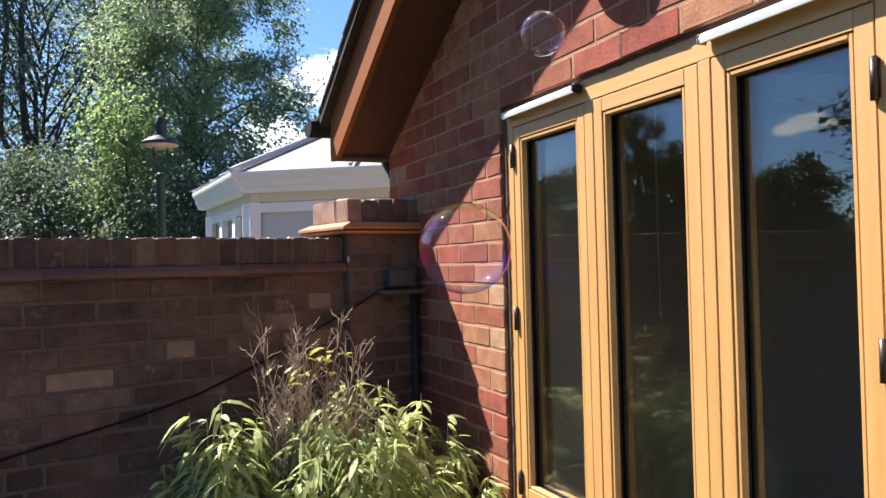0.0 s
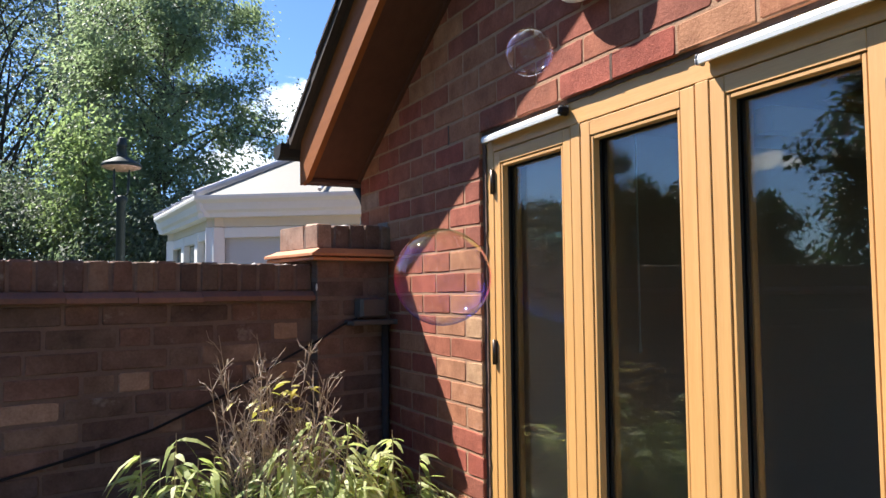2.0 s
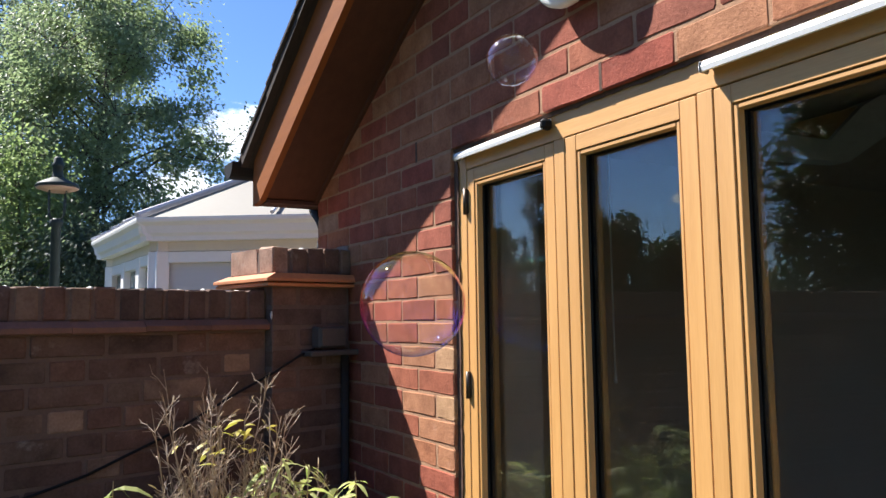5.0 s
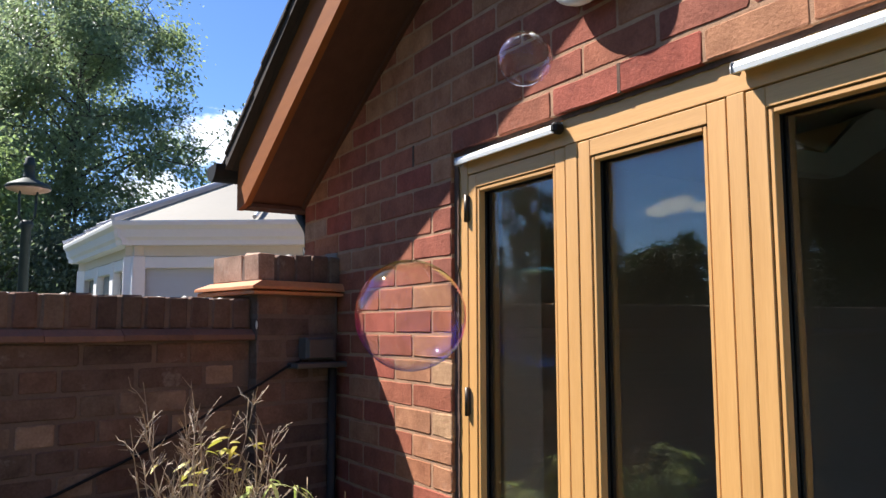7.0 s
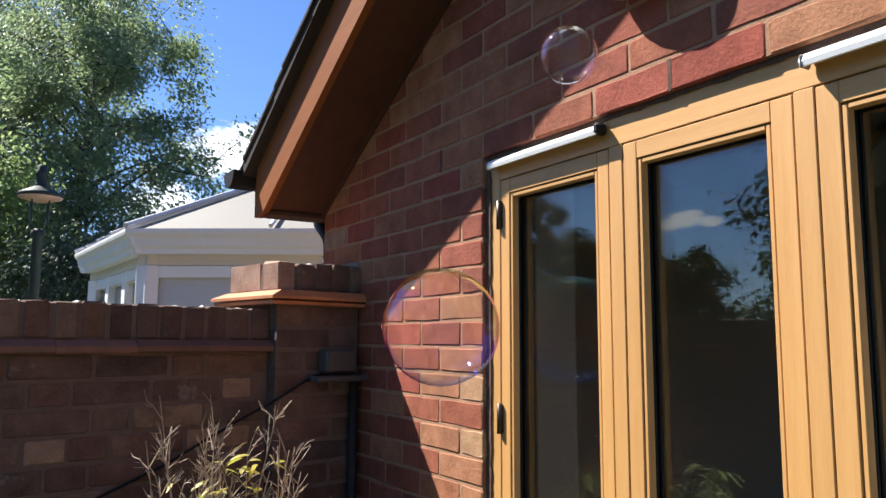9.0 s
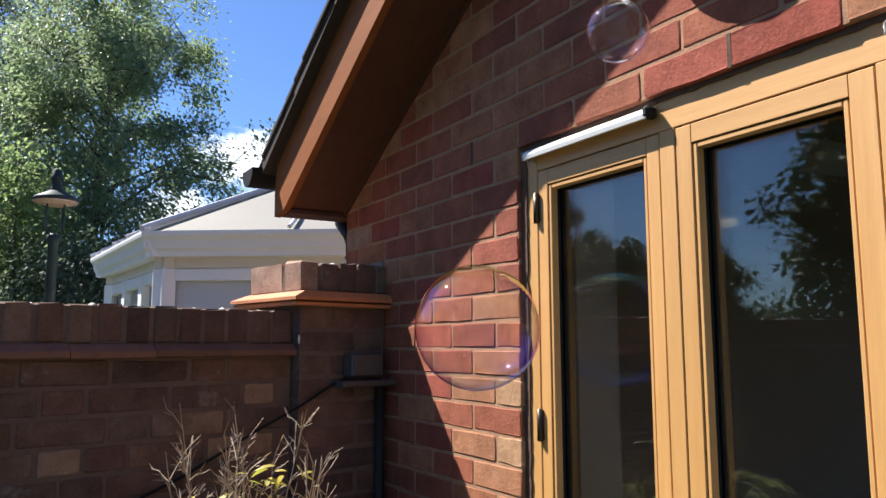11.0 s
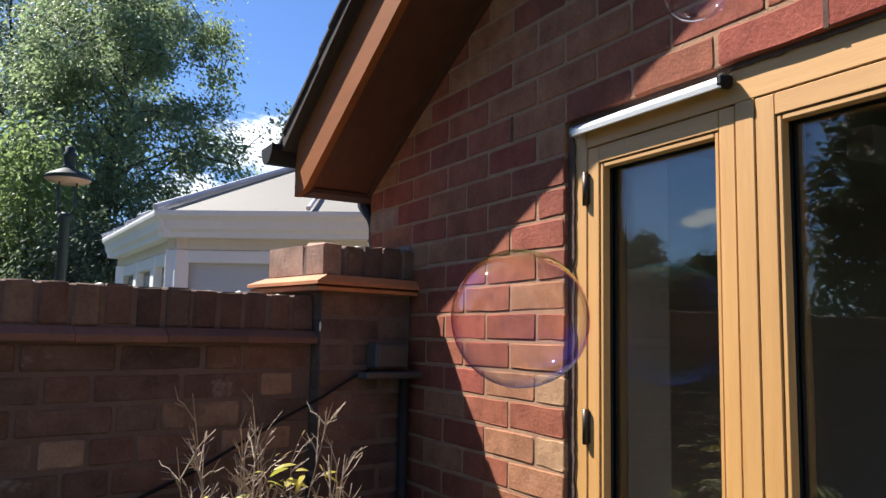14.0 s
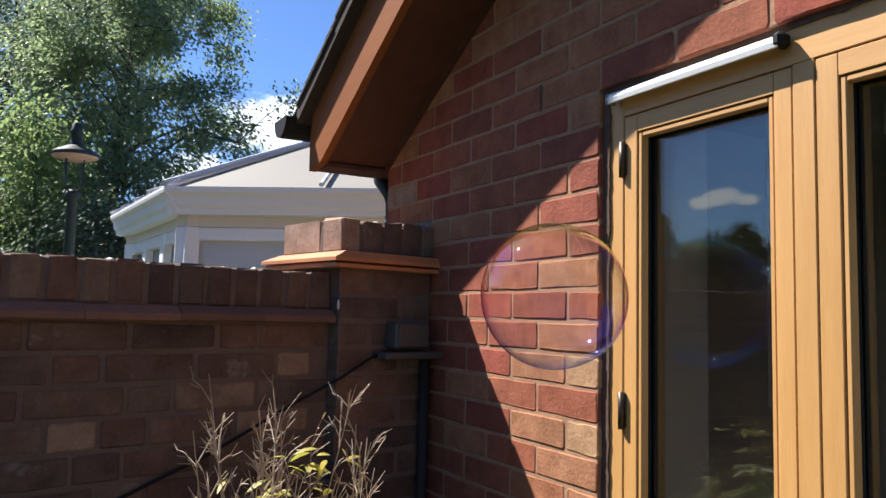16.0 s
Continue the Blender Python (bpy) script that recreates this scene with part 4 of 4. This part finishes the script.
rng = random.Random(11)
dry = thing("dry_shrub", "dead brown shrub with wiry twigs and yellow leaves", "dry shrub", at=pose(-0.615, 0.20, 0.05))
bm = bmesh.new()
verts, faces, yv, yf = [], [], [], []
for k in range(66):
    a = rng.uniform(0, 6.28)
    r = 0.19 * math.sqrt(rng.random())
    h = rng.uniform(1.08, 1.40) - 0.5 * r
    if k == 0:
        a, r, h = 2.6, 0.15, 1.40
    p0 = Vector((0.08 * math.cos(a), 0.08 * math.sin(a), 0))
    p1 = Vector((r * 0.7 * math.cos(a) + rng.gauss(0, 0.02), r * 0.7 * math.sin(a) + rng.gauss(0, 0.02), h * 0.74))
    p2 = Vector((r * 1.1 * math.cos(a + 0.2) + rng.gauss(0, 0.03), r * 1.1 * math.sin(a + 0.2) + rng.gauss(0, 0.03), h))
    tube(bm, [p0, p1, p2], [0.003, 0.0019, 0.001], 5, False)
    for j in range(8):
        q = p1.lerp(p2, rng.uniform(0.1, 0.98))
        b = rng.uniform(0, 6.28)
        w = rng.uniform(0.015, 0.055)
        e = q + Vector((math.cos(b) * w, math.sin(b) * w, rng.uniform(0.01, 0.085)))
        tube(bm, [q, q.lerp(e, 0.6) + Vector((0, 0, 0.006)), e], [0.0015, 0.0011, 0.0007], 4, False)
        for _ in range(2):
            b2_ = b + rng.uniform(-0.9, 0.9)
            t_ = q.lerp(e, rng.uniform(0.4, 0.95))
            f_ = t_ + Vector((math.cos(b2_) * 0.022, math.sin(b2_) * 0.022, rng.uniform(0.0, 0.035)))
            tube(bm, [t_, f_], [0.0011, 0.0006], 3, False)
        if rng.random() < 0.22:
            blade(verts, faces, e, e - q, rng.uniform(0.02, 0.05), 0.004, 0.3, rng)
for k in range(26):
    p = Vector((rng.gauss(0.0, 0.035), rng.gauss(-0.03, 0.03), rng.gauss(1.19, 0.035)))
    b = rng.uniform(0, 6.28)
    blade(yv, yf, p, Vector((math.cos(b), math.sin(b), rng.uniform(-0.2, 0.5))), rng.uniform(0.03, 0.06), 0.012, 0.4, rng)
tagged(part("branchwork", bm, STALK, dry), "wiry pale twigs", kind="stuff")
leafy(dry, "dry_leaves", verts, faces, DRY_LEAF, "shrivelled brown blades")
leafy(dry, "yellow_leaves", yv, yf, YELLOW_LEAF, "few yellow leaves")

# ---- inner reveals of the window ----
bm = boxes((0.150, 0.298, -0.045, 0.30, 0.66, 2.14), (0.150, 0.298, -1.70, -1.385, 0.66, 2.14), bevel=0.004)
tagged(part("window_reveal", bm, REVEAL, None), "grey painted plaster reveal inside the window", "reveal", kind="structure")


# ---- soap bubbles ----
def bubble(at, r, label, film):
    bm = bmesh.new()
    bmesh.ops.create_uvsphere(bm, u_segments=64, v_segments=40, radius=r)
    for v in bm.verts:
        v.co *= 1 + 0.02 * noise.noise(v.co * 6)
    ob = part("soap_bubble", bm, film, None, smooth=True)
    ob.matrix_world = pose(*at)
    ob.visible_shadow = False
    return tagged(ob, label, "soap bubble", "floating soap bubbles")


bubble((-0.168, -0.055, 1.622), 0.150, "large clear soap bubble with rainbow sheen, floating", FILM)


bubble((-0.15, -0.535, 2.19), 0.062, "small clear soap bubble floating near the wall", FILM_CLEAR)


# ---- bricks, tiles and drips, piece by piece ----
def brick_meshes(name, mat, length, height, depth, count, seed, axis="y", edge=0.0028):
    """Slightly uneven bricks with worn front edges; the face looks to -x (axis y) or -y (axis x)."""
    rng = random.Random(seed)
    out = []
    for k in range(count):
        bm = bmesh.new()
        c = edge * rng.uniform(0.8, 1.5)
        outline = []
        hx, hz = length / 2, height / 2
        corners = ((-hx, -hz), (hx, -hz), (hx, hz), (-hx, hz))
        for k2 in range(4):
            p, q = Vector(corners[k2]), Vector(corners[(k2 + 1) % 4])
            cut = rng.uniform(0.0025, 0.0065)
            side = (q - p).length
            for t in (cut / side, 0.36, 0.66, 1 - rng.uniform(0.0025, 0.0065) / side) if side > 0.08 else (cut / side, 1 - cut / side):
                outline.append(tuple(p.lerp(q, t)))
        back = [(depth, a, b) for a, b in outline]
        rim = [(c * 0.8 + rng.uniform(-0.0006, 0.001), a + rng.uniform(-0.0013, 0.0011), b + rng.uniform(-0.0014, 0.0012)) for a, b in outline]
        kx, kz = 1 - 2 * c / length, 1 - 2 * c / height
        face = [(rng.uniform(-0.0008, 0.0006), r[1] * kx + rng.uniform(-0.001, 0.001), r[2] * kz + rng.uniform(-0.001, 0.001)) for r in rim]
        rings = [[bm.verts.new(v if axis == "y" else (v[1], v[0], v[2])) for v in ring] for ring in (back, rim, face)]
        m = len(outline)
        for r0, r1 in zip(rings, rings[1:]):
            for q in range(m):
                bm.faces.new((r0[q], r0[(q + 1) % m], r1[(q + 1) % m], r1[q]))
        bm.faces.new(rings[2])
        bmesh.ops.recalc_face_normals(bm, faces=bm.faces[:])
        out.append(mesh_of(name, bm, mat))
    return out


def lay(name, mesh, parent, x, y, z, rz=0.0, rx=0.0):
    ob = new(name, mesh)
    ob.parent = parent
    ob.matrix_basis = pose(x, y, z, rx, 0, rz)
    return ob


rng = random.Random(5)
H, D = 0.0678, 0.05
full = brick_meshes("brick", BRICK, 0.2182, H, D, 10, 1)
half = brick_meshes("half_brick", BRICK, 0.1065, H, D, 6, 2)
red = brick_meshes("red_brick", BRICK_RED, 0.2182, H, D, 3, 3)
buff_half = brick_meshes("buff_half_brick", BRICK_BUFF, 0.1065, H, D, 3, 4)
pale = brick_meshes("pale_brick", BRICK_PALE, 0.2182, H, D, 2, 6)
shared = {}


def cut_brick(length):
    key = round(length, 3)
    if key not in shared:
        shared[key] = brick_meshes("brick", BRICK, key, H, D, 2, int(key * 1000))
    return rng.choice(shared[key])


def course(z, spans, odd):
    """One course of stretcher bond over the spans (y from low to high); odd courses start with a half brick at the reveal."""
    for lo, hi in spans:
        start = 0.1125 if odd else 0.0
        k = math.floor((lo - start) / STEP) - 1
        while True:
            a = start + k * STEP + 0.0034
            b = a + 0.2182
            k += 1
            if a >= hi - 0.02:
                break
            a2, b2 = max(a, lo), min(b, hi)
            if b2 - a2 < 0.03:
                continue
            y, zc = (a2 + b2) / 2, z + H / 2
            ln = b2 - a2
            tilt = rng.uniform(-0.35, 0.35)
            if ln > 0.21:
                mesh = rng.choice(full)
                if abs(z - 2.105) < 0.03 and -0.90 < y < -0.66:
                    mesh = red[0]
                if abs(z - 1.955) < 0.03 and 0.93 < y < 1.1:
                    mesh = pale[0]
                if abs(z - 1.73) < 0.03 and 0.0 < y < 0.2:
                    mesh = red[1]
            elif abs(ln - 0.1065) < 0.012:
                mesh = rng.choice(half)
                if 0 < y < 0.12 and (abs(z - 1.285) < 0.03 or abs(z - 1.435) < 0.03):
                    mesh = rng.choice(buff_half)
            else:
                mesh = cut_brick(ln)
            lay("brick", mesh, wall_gable, rng.uniform(-0.001, 0.0004), y, zc, 0, tilt)


for r in range(-20, 18):
    z = 1.9486 + COURSE * (r - 1)
    if z < 0.55:
        continue
    odd = r % 2 == 0
    limit = 1.143 - (z - 0.03 - 2.085) / PITCH
    hi = min(CORNER_Y, limit)
    if z + 0.02 < WIN_Z1:
        spans = [(-0.001, hi)]
    else:
        spans = [(-1.9, hi)]
    course(z, spans, odd)

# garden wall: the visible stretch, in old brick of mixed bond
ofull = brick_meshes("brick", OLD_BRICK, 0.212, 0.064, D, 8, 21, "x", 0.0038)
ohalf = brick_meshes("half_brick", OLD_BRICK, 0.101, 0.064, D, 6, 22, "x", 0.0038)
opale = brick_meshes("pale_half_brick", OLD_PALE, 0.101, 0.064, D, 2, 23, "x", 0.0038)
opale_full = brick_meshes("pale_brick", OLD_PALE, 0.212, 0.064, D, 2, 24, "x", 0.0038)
for r in range(13):
    z = 1.548 - COURSE * (r + 1) + 0.0375
    u = -0.004
    k = 0
    phase = rng.choice((0, 1))
    if r % 2:
        u -= 0.056
    while u > -2.15:
        header = (k + phase + r) % 3 == 2
        w = 0.101 if header else 0.212
        mesh = rng.choice(ohalf if header else ofull)
        c = u - w / 2
        if abs(z - 1.27) < 0.037 and -0.75 < c < -0.62:
            if not header:
                lay("brick", opale[1], garden_wall, u - 0.0505, WALL_SET - 0.001, z)
                u -= 0.112
                w, c, mesh = 0.101, u - 0.0505, rng.choice(ohalf)
            else:
                mesh = opale[0]
        elif rng.random() < 0.035:
            mesh = opale[k % 2] if header else opale_full[k % 2]
        lay("brick", mesh, garden_wall, c, WALL_SET + rng.uniform(-0.003, 0.0008), z, rng.uniform(-0.4, 0.4))
        u -= w + 0.011
        k += 1
# moulded course and coping on the wall
bm = prism(bmesh.new(), [(0.0, -0.02), (0.0, 0.019), (-0.012, 0.019), (-0.036, 0.000), (-0.036, -0.016), (-0.028, -0.02)], "x", -0.1105, 0.1105)
moulding = mesh_of("plinth_tile", bm, CLAY_OLD)
for k in range(10):
    lay("plinth_tile", moulding, garden_wall, -0.112 - 0.2225 * k, WALL_SET + 0.001, 1.567 + rng.uniform(-0.002, 0.002), rng.uniform(-0.4, 0.4))


def upright(name, mat, w, d, h, count, seed):
    r2 = random.Random(seed)
    out = []
    for k in range(count):
        bm = boxes((-w / 2, w / 2, 0, d, 0, h), bevel=0.005)
        for v in bm.verts:
            v.co += Vector((r2.uniform(-1, 1), r2.uniform(-1, 1), r2.uniform(-1, 1))) * 0.0018
            if v.co.z > h * 0.5:
                v.co.z += r2.uniform(-0.003, 0.003)
        out.append(mesh_of(name, bm, mat))
    return out


edge_bricks = upright("coping_brick", OLD_BRICK, 0.064, 0.212, 0.102, 7, 31)
for k in range(29):
    lay("coping_brick", rng.choice(edge_bricks), garden_wall, -0.036 - 0.0752 * k, WALL_SET - 0.003 + rng.uniform(-0.002, 0.002), 1.588 + rng.uniform(-0.003, 0.002), rng.uniform(-0.8, 0.8))

# pier: facing bricks on the front and on the side that looks along the wall
pier_side = brick_meshes("brick", OLD_BRICK, 0.205, 0.064, D, 4, 25, "y", 0.0038)
pier_side_half = brick_meshes("half_brick", OLD_BRICK, 0.101, 0.064, D, 4, 26, "y", 0.0038)
for r in range(15):
    z = 1.706 - COURSE * (r + 1) + 0.0375
    if r % 2:
        lay("brick", rng.choice(ofull), pier, 0.108, 0.0, z)
        lay("brick", rng.choice(ohalf), pier, 0.278, 0.0, z)
    else:
        lay("brick", rng.choice(ohalf), pier, 0.052, 0.0, z)
        lay("brick", rng.choice(ofull), pier, 0.222, 0.0, z)
    if r < 3:
        lay("brick", rng.choice(pier_side), pier, 0.001, 0.165, z)
# chamfered plinth tiles round the pier, front and side mitred
for name, z0, z1, o0, o1 in (("tile", 1.722, 1.752, 0.046, 0.004), ("tile", 1.705, 1.719, 0.038, 0.034)):
    lo = [(-o0, -o0), (0.343, -o0), (0.343, 0.33 + o0), (-o0, 0.33 + o0)]
    hi = [(-o1, -o0 + 0.014), (0.343, -o0 + 0.014), (0.343, 0.33 + o1), (-o1, 0.33 + o1)]
    b2 = bmesh.new()
    a = [b2.verts.new((x, y, z0)) for x, y in lo]
    m_ = [b2.verts.new((x, y, z0 + 0.010)) for x, y in lo]
    c = [b2.verts.new((x, y, z1)) for x, y in hi]
    b2.faces.new(a)
    b2.faces.new(c)
    for r0, r1 in ((a, m_), (m_, c)):
        for q in range(4):
            b2.faces.new((r0[q], r0[(q + 1) % 4], r1[(q + 1) % 4], r1[q]))
    bmesh.ops.recalc_face_normals(b2, faces=b2.faces[:])
    t = new("plinth_tile", mesh_of("plinth_tile", b2, CLAY_TILE))
    t.parent = pier
cap_edge = upright("coping_brick", COPING_BRICK, 0.066, 0.10, 0.098, 5, 33)
cap_long = upright("coping_brick", COPING_BRICK, 0.100, 0.212, 0.098, 3, 34)
lay("coping_brick", cap_edge[0], pier, 0.034, 0.0, 1.752)
# front row: darker weathered brick, with its shade put into the colour
cap_front = upright("coping_brick", OLD_BRICK, 0.066, 0.10, 0.098, 4, 35)
for k in range(1, 5):
    lay("coping_brick", cap_front[k % 4], pier, 0.034 + 0.0745 * k, rng.uniform(-0.006, -0.001), 1.752 + rng.uniform(-0.004, 0.002))
lay("coping_brick", cap_long[0], pier, 0.051, 0.113, 1.752)
lay("coping_brick", cap_long[1], pier, 0.165, 0.113, 1.750)
lay("coping_brick", cap_long[2], pier, 0.28, 0.113, 1.751)
# lime runs from the coping joints
for u, z in ((-0.003, 1.60), ):
    b2 = bmesh.new()
    bmesh.ops.create_icosphere(b2, subdivisions=2, radius=1.0)
    for v in b2.verts:
        v.co = Vector((v.co.x * 0.004, v.co.y * 0.004, v.co.z * 0.015))
    o = new("lime_run", mesh_of("lime_run", b2, LIME, True))
    o.parent = pier
    o.matrix_basis = pose(u, -0.001, z)

# brickwork away from the camera, joined
def joined_bricks(parent, mat, rects, place, seed, proud=0.004):
    """Stretcher bond over rectangles (a0, a1, z0, z1[, top]) of a face; place(a, z, d) gives the point at depth d in front of the face."""
    r2 = random.Random(seed)
    verts, faces = [], []
    for a0, a1, z0, z1, top in rects:
        r = 0
        z = z0
        while z + 0.06 < z1:
            a = a0 - (0.1125 if r % 2 else 0.0)
            while a < a1 - 0.03:
                lo, hi = max(a + 0.005, a0), min(a + 0.22, a1)
                a += STEP
                if hi - lo < 0.03 or z > top((lo + hi) / 2):
                    continue
                i = len(verts)
                j = r2.uniform(-0.001, 0.001)
                for d, k in ((0.0, 0.0), (proud + j, 0.004)):
                    for p, q in ((lo + k, z + k), (hi - k, z + k), (hi - k, z + 0.065 - k), (lo + k, z + 0.065 - k)):
                        verts.append(place(p, q, d))
                faces += [(i + 4, i + 5, i + 6, i + 7)] + [(i + q, i + (q + 1) % 4, i + 4 + (q + 1) % 4, i + 4 + q) for q in range(4)]
            z += COURSE
            r += 1
    me = bpy.data.meshes.new("brickwork")
    me.from_pydata(verts, [], faces)
    me.materials.append(mat)
    bm = bmesh.new()
    bm.from_mesh(me)
    bmesh.ops.recalc_face_normals(bm, faces=bm.faces[:])
    bm.to_mesh(me)
    bm.free()
    ob = new("brickwork", me)
    ob.parent = parent
    return tagged(ob, kind="stuff")


def gable_top(y):
    return (verge(y) if y > RIDGE_Y else verge(2 * RIDGE_Y - y)) - 0.07


joined_bricks(wall_gable, BRICK, [(-5.52, -1.905, 0.0, 4.0, gable_top), (0.0, 1.12, 0.0, 0.52, gable_top), (-1.9, -0.003, 0.0, 0.64, gable_top), (-1.9, -1.43, 0.6, 2.09, gable_top)], lambda a, z, d: (M0 - d, a, z), 61)
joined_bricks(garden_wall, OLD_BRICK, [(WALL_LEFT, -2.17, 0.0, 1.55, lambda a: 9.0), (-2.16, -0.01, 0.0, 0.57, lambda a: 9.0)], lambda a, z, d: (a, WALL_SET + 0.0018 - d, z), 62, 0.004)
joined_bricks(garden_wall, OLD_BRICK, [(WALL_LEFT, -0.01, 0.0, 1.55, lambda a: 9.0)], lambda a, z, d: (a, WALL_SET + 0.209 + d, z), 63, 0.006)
for k in range(29, 55):
    lay("coping_brick", rng.choice(edge_bricks), garden_wall, -0.036 - 0.0752 * k, WALL_SET + 0.002, 1.588 + rng.uniform(-0.003, 0.002), rng.uniform(-0.8, 0.8))
for k in range(10, 18):
    lay("plinth_tile", moulding, garden_wall, -0.112 - 0.2225 * k, WALL_SET + 0.001, 1.567, rng.uniform(-0.4, 0.4))

# mortar crumbs standing in the coping joints, and a cement patch where the pier meets the house
crumbs = []
for k in range(4):
    b2 = bmesh.new()
    bmesh.ops.create_icosphere(b2, subdivisions=1, radius=1.0)
    for v in b2.verts:
        v.co = Vector((v.co.x * 0.007, v.co.y * 0.03, v.co.z * 0.006)) * rng.uniform(0.8, 1.25)
    crumbs.append(mesh_of("mortar_crumb", b2, LIME, True))
for k in range(18):
    lay("mortar_crumb", crumbs[k % 4], garden_wall, -0.0736 - 0.0752 * k, WALL_SET + 0.06 + rng.uniform(-0.03, 0.05), 1.687 + rng.uniform(-0.004, 0.003), rng.uniform(-20, 20))
for k in range(1, 4):
    lay("mortar_crumb", crumbs[k % 4], pier, 0.034 + 0.0745 * k + 0.037, 0.04, 1.848, rng.uniform(-20, 20))
b2 = bmesh.new()
box(b2, -0.006, 0.004, 0.79, 0.90, 1.842, 1.872, 0.003)
for v in b2.verts:
    v.co += Vector((0, noise.noise(v.co * 40) * 0.008, noise.noise(v.co * 33) * 0.010))
p = new("cement_patch", mesh_of("cement_patch", b2, CEMENT))
p.parent = wall_gable
# joints that have lost their mortar, their shade drawn as dark boxes
gap = mesh_of("open_joint", boxes((-0.0004, 0.0032, -0.0046, 0.0046, -0.034, 0.034)), SEALANT)
for y, z in ((-0.675, 2.1325), (0.225, 2.1325)):
    lay("open_joint", gap, wall_gable, 0.0, y, z)

# verge tiles in steps down the slope
tile_bm = boxes((-0.050, 0.20, -0.27, 0.005, 0.0, 0.016), bevel=0.003)
tile_mesh = mesh_of("roof_tile", tile_bm, ROOF_TILE)
ang = math.degrees(math.atan(PITCH))
y = EAVE_Y + 0.10
for k in range(36):
    tile = lay("roof_tile", tile_mesh, roof, 0, 0, 0)
    tile.matrix_basis = pose(VX + rng.uniform(-0.005, 0.005), y, verge(y) + 0.285, -(ang - 3 + rng.uniform(-0.6, 0.6)), 0, 0)
    y -= 0.088
